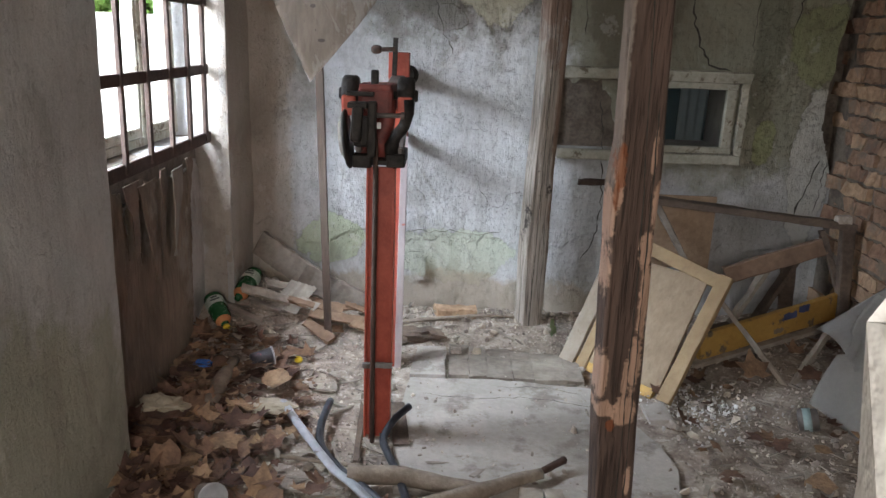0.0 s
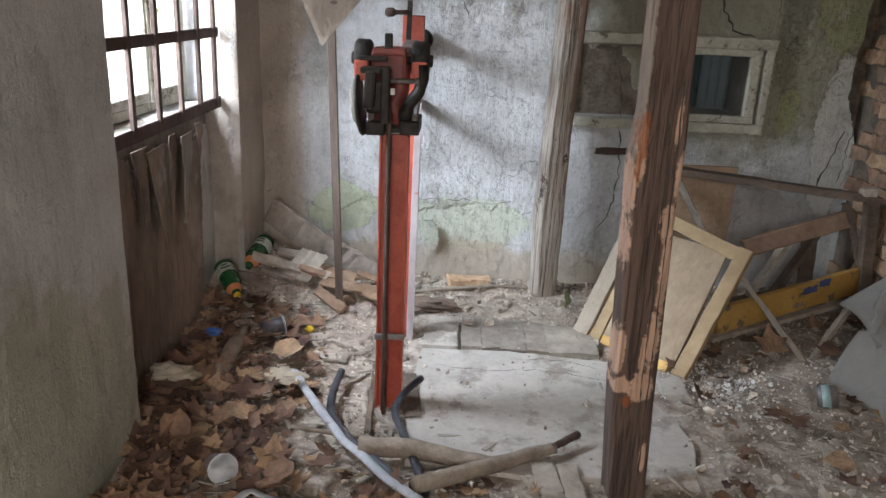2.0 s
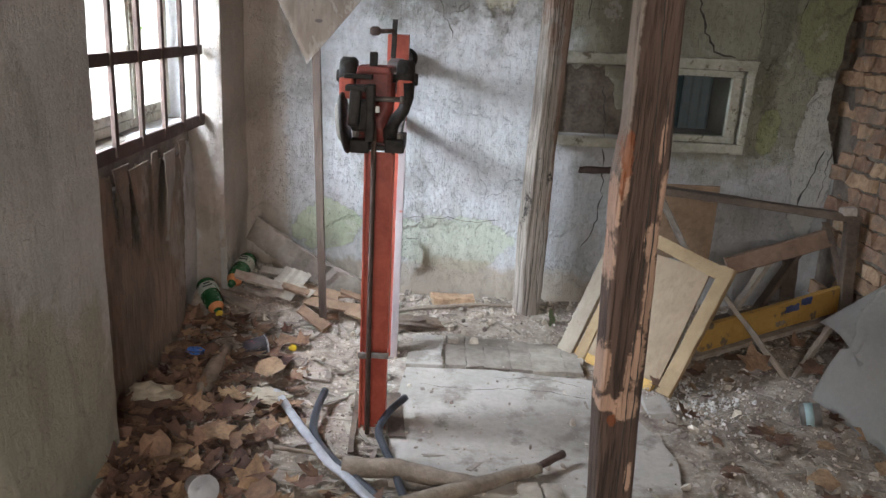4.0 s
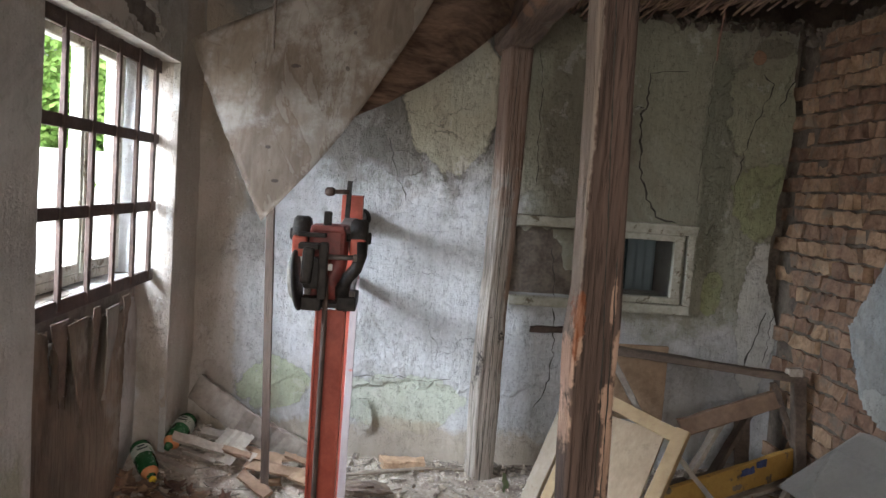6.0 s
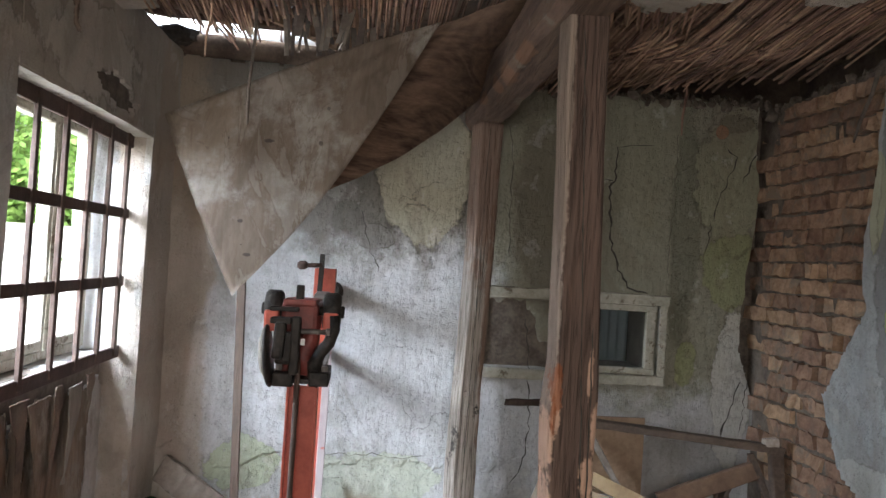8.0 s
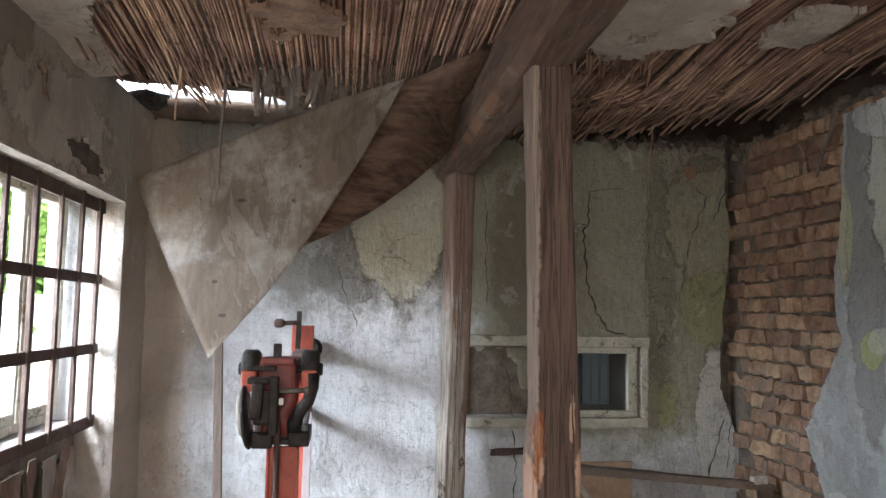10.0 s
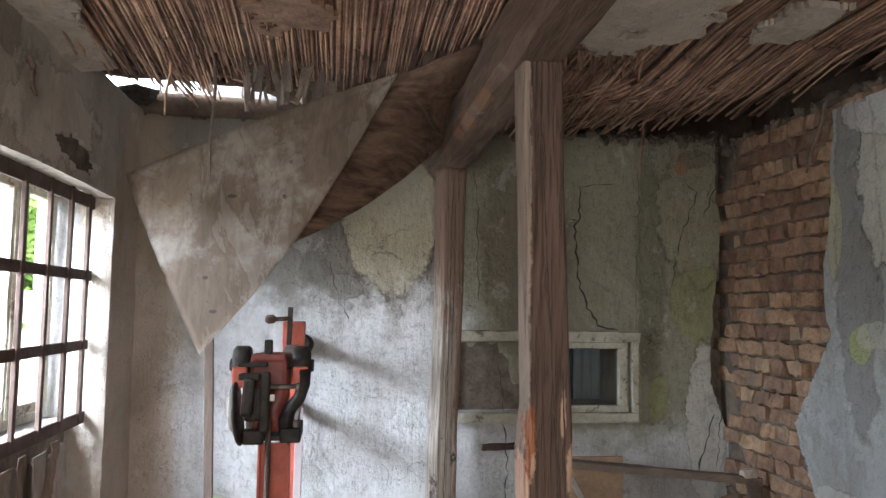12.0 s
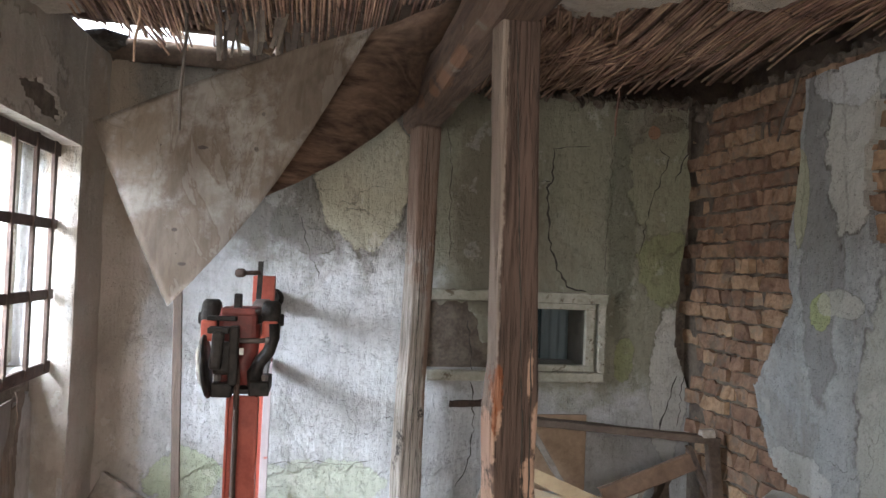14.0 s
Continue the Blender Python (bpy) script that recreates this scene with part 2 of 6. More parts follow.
def wear_or_light(m, patches, colour, scale=32.0):
    """Bare patches worn through a surface, and lit or shaded sides put into its colour."""
    nt = m.node_tree
    b = nt.nodes["Principled BSDF"]
    pos = nt.nodes.new("ShaderNodeNewGeometry").outputs["Position"]
    col = b.inputs["Base Color"].links[0].from_socket
    for centre, radii in patches:
        col = mixc(nt, mth(nt, "MULTIPLY", blob(nt, pos, centre, radii, 0.9, scale, 0.2), 0.75), col, colour)
    nt.links.new(col, b.inputs["Base Color"])


def timber(m, split=0.6, pale=0.45):
    """Long weathered grain and drying splits on upright timber."""
    nt = m.node_tree
    b = nt.nodes["Principled BSDF"]
    pos = nt.nodes.new("ShaderNodeNewGeometry").outputs["Position"]
    col = b.inputs["Base Color"].links[0].from_socket
    fibre = noise_of(nt, pos, 110.0, 5.0, 0.65, (1, 1, 0.04), 0.4)
    col = mixc(nt, mth(nt, "MULTIPLY", ramp(nt, fibre, 0.5, 0.62), split), col, (0.03, 0.022, 0.018))
    weather = noise_of(nt, pos, 22.0, 7.0, 0.72, (1, 1, 0.09), 0.9)
    col = mixc(nt, mth(nt, "MULTIPLY", ramp(nt, weather, 0.5, 0.75), pale), col, (0.3, 0.235, 0.19))
    hgt = mth(nt, "SUBTRACT", mth(nt, "MULTIPLY", weather, 0.6), ramp(nt, fibre, 0.48, 0.66))
    nt.links.new(col, b.inputs["Base Color"])
    bp = nt.nodes.new("ShaderNodeBump")
    bp.inputs["Strength"].default_value, bp.inputs["Distance"].default_value = 0.8, 0.006
    nt.links.new(hgt, bp.inputs["Height"])
    nt.links.new(bp.outputs[0], b.inputs["Normal"])


def tide(m, line_colour, speck_colour):
    """Water-stain rims and fly specks on a hanging board."""
    nt = m.node_tree
    b = nt.nodes["Principled BSDF"]
    pos = nt.nodes.new("ShaderNodeNewGeometry").outputs["Position"]
    col = b.inputs["Base Color"].links[0].from_socket
    run = noise_of(nt, pos, 22.0, 5.0, 0.65, (1, 1, 0.1), 0.8)
    col = mixc(nt, mth(nt, "MULTIPLY", ramp(nt, run, 0.5, 0.7), 0.5), col, (0.17, 0.12, 0.085))
    pool = noise_of(nt, pos, 3.2, 6.0, 0.6, (1.4, 1, 0.7), 0.9)
    rim = mth(nt, "SUBTRACT", 1.0, ramp(nt, mth(nt, "ABSOLUTE", mth(nt, "SUBTRACT", pool, 0.53)), 0.0, 0.012))
    col = mixc(nt, mth(nt, "MULTIPLY", rim, 0.4), col, line_colour)
    col = mixc(nt, mth(nt, "MULTIPLY", ramp(nt, pool, 0.53, 0.55), 0.22), col, (0.5, 0.46, 0.4))
    speck = noise_of(nt, pos, 60.0, 3.0, 0.5)
    col = mixc(nt, mth(nt, "MULTIPLY", ramp(nt, speck, 0.72, 0.75), 0.8), col, speck_colour)
    nt.links.new(col, b.inputs["Base Color"])


timber(OAK, split=0.5, pale=0.12)
# pale left side: window light on that face put into the colour
wear_or_light(OAK, (((0.492, 2.06, 1.75), (0.02, 0.3, 0.55)), ((0.5, 2.06, 1.3), (0.012, 0.3, 0.25))), (0.36, 0.285, 0.23), 20.0)
wear_or_light(OAK, (((0.488, 2.0, 0.98), (0.022, 0.2, 0.1)), ((0.492, 2.0, 0.83), (0.02, 0.2, 0.09)), ((0.628, 2.0, 1.03), (0.018, 0.2, 0.07)), ((0.61, 2.0, 0.9), (0.025, 0.2, 0.05)),
           ((0.618, 2.0, 0.75), (0.015, 0.2, 0.12)), ((0.61, 2.0, 0.56), (0.018, 0.2, 0.09)), ((0.588, 2.0, 0.5), (0.01, 0.2, 0.06)), ((0.52, 2.0, 0.51), (0.016, 0.2, 0.08)),
           ((0.54, 2.0, 0.405), (0.035, 0.2, 0.025)), ((0.595, 2.0, 0.4), (0.035, 0.2, 0.045)), ((0.628, 2.0, 0.17), (0.01, 0.2, 0.05)), ((0.515, 2.0, 1.09), (0.014, 0.2, 0.07)), ((0.602, 2.0, 1.17), (0.008, 0.2, 0.06))), (0.72, 0.46, 0.325), 42.0)
wear_or_light(OAK, (((0.515, 2.0, 1.13), (0.014, 0.2, 0.06)), ((0.56, 2.0, 0.35), (0.012, 0.2, 0.02)), ((0.508, 2.0, 1.06), (0.008, 0.2, 0.05))), (0.3, 0.09, 0.03), 40.0)
POST_GREY = material("grey_weathered_post", (0.27, 0.225, 0.19), (0.52, 0.455, 0.395), 4.5, (3.4, 3.4, 0.25), rough=0.88, bump=0.4, fine=36, spots=(0.05, 0.04, 0.035), spot_scale=7, spot_at=(0.58, 0.66), dist=1.3)
timber(POST_GREY, split=0.55)
# reddish-brown top is real wood colour; the right-hand strip is painted shade
wear_or_light(POST_GREY, (((0.53, 3.6, 1.95), (0.14, 0.3, 0.5)), ((0.58, 3.62, 1.1), (0.022, 0.3, 0.7))), (0.23, 0.14, 0.1), 14.0)
BEAM = material("rough_brown_beam", (0.058, 0.036, 0.027), (0.2, 0.13, 0.095), 7, (4, 0.35, 4), rough=0.88, bump=0.9, fine=40, spots=(0.2, 0.17, 0.14), spot_scale=6, spot_at=(0.6, 0.7), dist=1.0)
wear_or_light(BEAM, (((0.45, 2.75, 2.14), (0.045, 0.1, 0.05)), ((0.46, 2.45, 2.14), (0.03, 0.12, 0.03)), ((0.45, 2.95, 2.14), (0.03, 0.06, 0.05)), ((0.44, 3.25, 2.16), (0.02, 0.08, 0.03))), (0.22, 0.115, 0.065), 16.0)
SLAT = material("dark_brown_slat", (0.045, 0.03, 0.023), (0.125, 0.088, 0.066), 8, (3, 3, 0.3), bump=0.5)
DARK_WOOD = material("dark_old_wood", (0.07, 0.05, 0.04), (0.22, 0.16, 0.12), 7, (1, 1, 1), bump=0.6)
GREY_WOOD = material("grey_old_board", (0.2, 0.165, 0.135), (0.44, 0.38, 0.32), 7, (1, 1, 1), bump=0.7, fine=40, vary=0.2)
BROWN_WOOD = material("brown_old_board", (0.18, 0.11, 0.07), (0.36, 0.24, 0.16), 7, bump=0.6, fine=40, vary=0.2)
CREAM = material("cream_painted_wood", (0.26, 0.2, 0.145), (0.42, 0.35, 0.275), 5, (1, 1, 0.3), rough=0.75, bump=0.5, fine=45, spots=(0.22, 0.15, 0.095), spot_scale=11, spot_at=(0.58, 0.68))
YELLOW = material("ochre_painted_wood", (0.4, 0.22, 0.05), (0.58, 0.36, 0.1), 6, rough=0.65, bump=0.5, fine=40, spots=(0.16, 0.12, 0.09), spot_scale=14, spot_at=(0.54, 0.62))
PALE_YELLOW = material("pale_ochre_edge", (0.24, 0.15, 0.072), (0.37, 0.26, 0.14), 6, rough=0.7, bump=0.4, fine=40, spots=(0.24, 0.155, 0.09), spot_scale=9, spot_at=(0.58, 0.68))
FRAME_WHITE = material("flaking_white_paint", (0.3, 0.285, 0.22), (0.54, 0.52, 0.44), 12, rough=0.75, bump=0.6, fine=60, spots=(0.17, 0.14, 0.1), spot_scale=16, spot_at=(0.56, 0.63))
RED = material("red_machine_paint", (0.32, 0.05, 0.03), (0.52, 0.11, 0.066), 9, rough=0.5, bump=0.35, fine=70, spots=(0.14, 0.06, 0.045), spot_scale=12, spot_at=(0.62, 0.7))
DULL_RED = material("dirty_dark_red_paint", (0.1, 0.025, 0.022), (0.26, 0.055, 0.042), 12, rough=0.55, bump=0.3, fine=70, spots=(0.1, 0.06, 0.05), spot_scale=10, spot_at=(0.58, 0.66))
IRON = material("dark_oily_iron", (0.012, 0.011, 0.011), (0.05, 0.043, 0.038), 22, rough=0.5, bump=0.45, metal=0.2, spots=(0.08, 0.06, 0.046), spot_scale=14, spot_at=(0.63, 0.74))
RUST = material("rusty_brown_iron", (0.045, 0.028, 0.022), (0.115, 0.072, 0.056), 14, rough=0.75, bump=0.5, fine=80, metal=0.2)
IRON.node_tree.nodes["Principled BSDF"].inputs["Specular IOR Level"].default_value = 0.18
STEEL = material("dull_grey_steel", (0.14, 0.125, 0.115), (0.28, 0.255, 0.24), 10, rough=0.5, bump=0.2, metal=0.5)
TIN = material("grey_sheet_metal", (0.46, 0.44, 0.41), (0.6, 0.575, 0.54), 3, rough=0.6, bump=0.12, metal=0.1, spots=(0.38, 0.345, 0.3), spot_scale=5, spot_at=(0.56, 0.72))
GRIND = material("grinding_stone", (0.17, 0.15, 0.125), (0.29, 0.265, 0.23), 30, bump=0.5)
HARDBOARD = material("stained_hardboard", (0.165, 0.122, 0.09), (0.37, 0.298, 0.232), 2.2, (1.6, 1, 0.5), rough=0.75, bump=0.2, fine=30, spots=(0.47, 0.425, 0.375), spot_scale=2.6, spot_at=(0.46, 0.62), dist=1.6)
wear_or_light(HARDBOARD, (((-0.2, 2.85, 1.85), (0.007, 0.3, 0.009)), ((-0.39, 2.85, 1.85), (0.018, 0.3, 0.007)), ((-0.47, 2.85, 1.55), (0.01, 0.3, 0.007)), ((-0.44, 2.85, 1.43), (0.014, 0.3, 0.006)), ((-0.18, 2.85, 1.98), (0.006, 0.3, 0.008))), (0.06, 0.045, 0.04), 70.0)
tide(HARDBOARD, (0.16, 0.11, 0.08), (0.06, 0.045, 0.04))
HARDBOARD_BACK = material("brown_hardboard_back", (0.06, 0.03, 0.02), (0.38, 0.25, 0.175), 5, (0.6, 0.6, 3), rough=0.8, bump=0.3, fine=30, dist=1.5)
CONCRETE = material("dusty_concrete", (0.36, 0.325, 0.285), (0.54, 0.49, 0.44), 3, rough=0.92, bump=0.7, fine=45, spots=(0.28, 0.24, 0.205), spot_scale=5, spot_at=(0.5, 0.64))
DIRT = material("rubble_earth", (0.17, 0.125, 0.1), (0.54, 0.46, 0.385), 12, rough=0.95, bump=1.0, fine=70, spots=(0.56, 0.49, 0.42), spot_scale=18, spot_at=(0.55, 0.62))
RUBBLE = material("pale_rubble", (0.3, 0.245, 0.2), (0.62, 0.545, 0.47), 20, rough=0.95, bump=0.6, vary=0.45)
LEAF = material("dry_brown_leaf", (0.085, 0.045, 0.03), (0.3, 0.175, 0.11), 16, rough=0.75, bump=0.6, fine=90, vary=0.6)
GREEN_LEAF = material("fresh_green_leaf", (0.1, 0.2, 0.035), (0.26, 0.42, 0.1), 3, rough=0.6, vary=0.4)
OUTSIDE = material("pale_dry_ground", (0.5, 0.48, 0.44), (0.68, 0.66, 0.62), 2, rough=0.95)


# ---- mesh tools ----
def link(name, bm, mat, parent=None, label="", smooth=False):
    me = bpy.data.meshes.new(name)
    bm.to_mesh(me)
    bm.free()
    for mm in mat if isinstance(mat, (list, tuple)) else (mat,):
        me.materials.append(mm)
    if smooth:
        for p in me.polygons:
            p.use_smooth = True
    ob = new(name, me)
    if parent:
        ob.parent = parent
    if label:
        ob["label"] = label
    return ob


def part(name, bm, mat, parent, label="", smooth=False):
    return link(name, bm, mat, parent, label, smooth)


def thing(name, label, category, group="", at=(0, 0, 0)):
    ob = new(name)
    ob.location = at
    return tagged(ob, label, category, group)


def rings(bm, loops, cap=True):
    """Joins loops of points into a skin."""
    vs = [[bm.verts.new(p) for p in lp] for lp in loops]
    n = len(vs[0])
    for a, b in zip(vs, vs[1:]):
        for i in range(n):
            bm.faces.new((a[i], a[(i + 1) % n], b[(i + 1) % n], b[i]))
    if cap:
        bm.faces.new(list(reversed(vs[0])))
        bm.faces.new(vs[-1])


def beam(bm, p0, p1, w, h, up=(0, 0, 1), n=5, jit=0.002, ch=0.12, bend=0.0, taper=1.0, rnd=random):
    """A sawn length of timber from p0 to p1 with chamfered, slightly uneven edges; w across, h along up."""
    p0, p1 = Vector(p0), Vector(p1)
    d = (p1 - p0).normalized()
    side = d.cross(Vector(up)).normalized()
    u = side.cross(d).normalized()
    c = min(w, h) * ch
    out = []
    for i in range(n + 1):
        f = i / n
        k = 1 + (taper - 1) * f
        o = p0.lerp(p1, f) + u * bend * math.sin(math.pi * f)
        lp = []
        for a, b in ((-w / 2 + c, -h / 2), (w / 2 - c, -h / 2), (w / 2, -h / 2 + c), (w / 2, h / 2 - c),
                     (w / 2 - c, h / 2), (-w / 2 + c, h / 2), (-w / 2, h / 2 - c), (-w / 2, -h / 2 + c)):
            lp.append(o + side * (a * k + rnd.uniform(-jit, jit)) + u * (b * k + rnd.uniform(-jit, jit)) + d * (rnd.uniform(-jit, jit) * 2 if i in (0, n) else 0))
        out.append(lp)
    rings(bm, out)


def tube(bm, pts, radii, seg=8, jit=0.0, cap=True, flat=1.0):
    """A round length along points; radii one or one a point."""
    pts = [Vector(p) for p in pts]
    if not isinstance(radii, (list, tuple)):
        radii = [radii] * len(pts)
    out = []
    ref = Vector((0.123, 0.31, 0.94))
    for i, p in enumerate(pts):
        d = (pts[min(i + 1, len(pts) - 1)] - pts[max(i - 1, 0)]).normalized()
        if abs(d.dot(ref)) > 0.95:
            ref = Vector((1, 0.05, 0.1))
        a = d.cross(ref).normalized()
        b = d.cross(a).normalized()
        out.append([p + (a * math.cos(2 * math.pi * k / seg) + b * flat * math.sin(2 * math.pi * k / seg)) * (radii[i] + random.uniform(-jit, jit)) for k in range(seg)])
    rings(bm, out, cap)


def box(bm, lo, hi, bevel=0.0, rot=None, jit=0.0):
    """A box between two corners, its edges bevelled."""
    lo, hi = Vector(lo), Vector(hi)
    r = bmesh.ops.create_cube(bm, size=1.0, matrix=Matrix.Translation((lo + hi) / 2) @ Matrix.Diagonal((*(hi - lo), 1)))
    vs = r["verts"]
    if jit:
        for v in vs:
            v.co += Vector([random.uniform(-jit, jit) for _ in range(3)])
    if bevel:
        es = list({e for v in vs for e in v.link_edges})
        g = bmesh.ops.bevel(bm, geom=es, offset=bevel, segments=2, affect="EDGES", profile=0.6)
        vs = list({v for f in g["faces"] for v in f.verts} | {v for v in vs if v.is_valid})
    if rot is not None:
        bmesh.ops.transform(bm, matrix=rot, verts=vs)
    return vs


def disc(bm, centre, axis, r, depth, seg=28, bevel=0.0, r2=None):
    """A cylinder round an axis, its rims rounded."""
    a = Vector(axis).normalized()
    c = Vector(centre)
    r2 = r if r2 is None else r2
    b = min(bevel, depth * 0.45)
    pts = [c - a * depth / 2, c - a * (depth / 2 - b), c + a * (depth / 2 - b), c + a * depth / 2] if b else [c - a * depth / 2, c + a * depth / 2]
    rr = [r - b, r, r2, r2 - b] if b else [r, r2]
    x = a.orthogonal().normalized()
    y = a.cross(x)
    rings(bm, [[p + (x * math.cos(2 * math.pi * k / seg) + y * math.sin(2 * math.pi * k / seg)) * q for k in range(seg)] for p, q in zip(pts, rr)])


def sheet(bm, origin, eu, ev, nu, nv, keep, height, thick, normal, edge=None):
    """A sheet of old plaster: a grid of cells kept by keep(u, v), with relief height(u, v), and edges thick deep; edge(v): a broken side to follow."""
    o, eu, ev, nrm = Vector(origin), Vector(eu), Vector(ev), Vector(normal)
    lu, lv = eu.length, ev.length
    vs, back = {}, {}

    def at(i, j):
        if (i, j) not in vs:
            u, v = i / nu * lu, j / nv * lv
            w = noise.noise(Vector((u * 31, v * 31, 3.3))) * 0.35 * lu / nu if 0 < i < nu and 0 < j < nv else 0
            if edge and abs(edge(v) - u) < 0.62 * lu / nu:
                u, w = edge(v), 0
            vs[i, j] = bm.verts.new(o + eu * (u / lu) + ev * (j / nv) + nrm * height(u, v) + eu.normalized() * w + ev.normalized() * w)
        return vs[i, j]

    def deep(i, j):
        if (i, j) not in back:
            back[i, j] = bm.verts.new(at(i, j).co - nrm * thick)
        return back[i, j]

    on = [[keep((i + 0.5) / nu * lu, (j + 0.5) / nv * lv) for j in range(nv)] for i in range(nu)]
    for i in range(nu):
        for j in range(nv):
            if not on[i][j]:
                continue
            bm.faces.new((at(i, j), at(i + 1, j), at(i + 1, j + 1), at(i, j + 1)))
            for di, dj, a, b in ((-1, 0, (i, j + 1), (i, j)), (1, 0, (i + 1, j), (i + 1, j + 1)), (0, -1, (i, j), (i + 1, j)), (0, 1, (i + 1, j + 1), (i, j + 1))):
                x, y = i + di, j + dj
                if not (0 <= x < nu and 0 <= y < nv and on[x][y]):
                    bm.faces.new((at(*b), at(*a), deep(*a), deep(*b)))


def smooth_line(pts, k=8):
    """A smooth line through points."""
    pts = [Vector(p) for p in pts]
    ext = [2 * pts[0] - pts[1]] + pts + [2 * pts[-1] - pts[-2]]
    out = []
    for i in range(1, len(ext) - 2):
        a, b, c, d = ext[i - 1:i + 3]
        for j in range(k):
            t = j / k
            out.append(0.5 * (2 * b + (c - a) * t + (2 * a - 5 * b + 4 * c - d) * t * t + (3 * b - a - 3 * c + d) * t ** 3))
    return out + [pts[-1]]


def n3(x, y, z=0.0):
    return noise.noise(Vector((x, y, z)))


def fbm(x, y, z=0.0):
    return n3(x, y, z) + 0.5 * n3(2.1 * x, 2.1 * y, z + 5) + 0.25 * n3(4.3 * x, 4.3 * y, z + 9)


def crack(name, pts, width, parent, normal, mat=None, jog=0.009):
    """A thin jagged open crack along points on a wall."""
    pts = [Vector(p) for p in pts]
    line = []
    for a, b in zip(pts, pts[1:]):
        k = max(2, int((b - a).length / 0.025))
        line += [a.lerp(b, i / k) for i in range(k)]
    line.append(pts[-1])
    nrm = Vector(normal)
    bm = bmesh.new()
    pa = pb = None
    for i, p in enumerate(line):
        d = (line[min(i + 1, len(line) - 1)] - line[max(i - 1, 0)]).normalized()
        s = d.cross(nrm).normalized()
        p = p + s * random.uniform(-jog, jog)
        w = width * random.uniform(0.25, 1.0) * (0.3 if i in (0, len(line) - 1) else 1)
        a, b = bm.verts.new(p - s * w / 2), bm.verts.new(p + s * w / 2)
        if pa:
            bm.faces.new((pa, a, b, pb))
        pa, pb = a, b
    return part(name, bm, mat or CRACK, parent)


def crumple(name, at, size, mat, lab, cat, seed, flat=0.45):
    rn = random.Random(seed)
    bm = bmesh.new()
    bmesh.ops.create_icosphere(bm, subdivisions=3, radius=1.0)
    for v in bm.verts:
        k = 1 + 0.45 * noise.noise(v.co * 2.2 + Vector((seed, 0, 0))) + 0.25 * noise.noise(v.co * 5 + Vector((0, seed, 0)))
        v.co = Vector((v.co.x * size[0], v.co.y * size[1], v.co.z * size[2])) * k + Vector(at)
    return tagged(link(name, bm, mat), lab, cat)


CRACK = material("crack_shade", (0.03, 0.026, 0.022), (0.08, 0.07, 0.06), 30)


# ---- setting ----
W = 3.85        # back wall
LX = -0.98      # face of the wall with the window
RX = 2.03       # face of the brick wall


def floor_z(x, y):
    z = 0.018 * fbm(x * 2.1, y * 2.1) + 0.008 * n3(x * 9, y * 9)
    z += 0.06 * max(0, 1 - abs(y - 3.75) / 0.35) + 0.03 * (max(0, 1 - (x + 1.0) / 0.45) if x > -1.0 else 1)
    z += 0.15 * math.exp(-((x + 1.02) ** 2 / 0.12 + (y - 3.7) ** 2 / 0.14))
    z += 0.10 * max(0, 1 - ((x - 1.9) ** 2 + (y - 3.3) ** 2) / 0.6)
    if -0.2 < x < 0.95 and 2.0 < y < 3.4:
        z = min(z, -0.004)
    return z


bm = bmesh.new()
NX, NY = 130, 190
g = [[bm.verts.new((-1.35 + 3.5 * i / NX, -1.0 + 5.0 * j / NY, floor_z(-1.35 + 3.5 * i / NX, -1.0 + 5.0 * j / NY))) for j in range(NY + 1)] for i in range(NX + 1)]
for i in range(NX):
    for j in range(NY):
        bm.faces.new((g[i][j], g[i + 1][j], g[i + 1][j + 1], g[i][j + 1]))
tagged(link("floor", bm, DIRT, smooth=True), "uneven earth floor strewn with crumbled plaster and rubble", "floor", kind="structure")

bm = bmesh.new()
NG = 40
for i in range(NG):
    a0, a1 = 2 * math.pi * i / NG, 2 * math.pi * (i + 1) / NG
    bm.faces.new([bm.verts.new(p) for p in ((0, 1.5, -0.16), (400 * math.cos(a0), 400 * math.sin(a0), -0.16), (400 * math.cos(a1), 400 * math.sin(a1), -0.16))])
bmesh.ops.remove_doubles(bm, verts=bm.verts, dist=0.001)
tagged(link("ground", bm, OUTSIDE), "pale dry sunlit ground outside the building", "ground", kind="structure")

# back wall: masonry core, and an old plaster coat with a broken edge towards the brick wall
wall_back = tagged(new("wall_back"), "whitewashed rough plaster wall, stained, cracked and mouldy, with shade painted at top and right", "wall", kind="structure")
bm = bmesh.new()
WIN = (1.07, 1.47, 0.965, 1.29)   # the small window: left, right, bottom, top
for lo, hi in (((-1.3, W + 0.03, -0.3), (WIN[0], W + 0.35, 2.39)), ((WIN[1], W + 0.03, -0.3), (1.9, W + 0.35, 2.39)), ((1.9, W + 0.08, -0.3), (2.4, W + 0.35, 2.39)),
               ((WIN[0], W + 0.03, -0.3), (WIN[1], W + 0.35, WIN[2])), ((WIN[0], W + 0.03, WIN[3]), (WIN[1], W + 0.35, 2.39))):
    box(bm, lo, hi)
part("masonry", bm, MORTAR, wall_back)


def along(rows, z):
    """A value read from rows of (height, value)."""
    for (za, a), (zb, b) in zip(rows, rows[1:]):
        if z <= zb:
            return a + (b - a) * max(0.0, (z - za) / (zb - za))
    return rows[-1][1]


BACK_EDGE = ((0.72, 2.07), (0.95, 2.0), (1.02, 1.97), (1.1, 1.95), (1.33, 1.955), (1.5, 1.972), (1.68, 1.99), (1.92, 2.005), (2.13, 1.982), (2.3, 1.99))


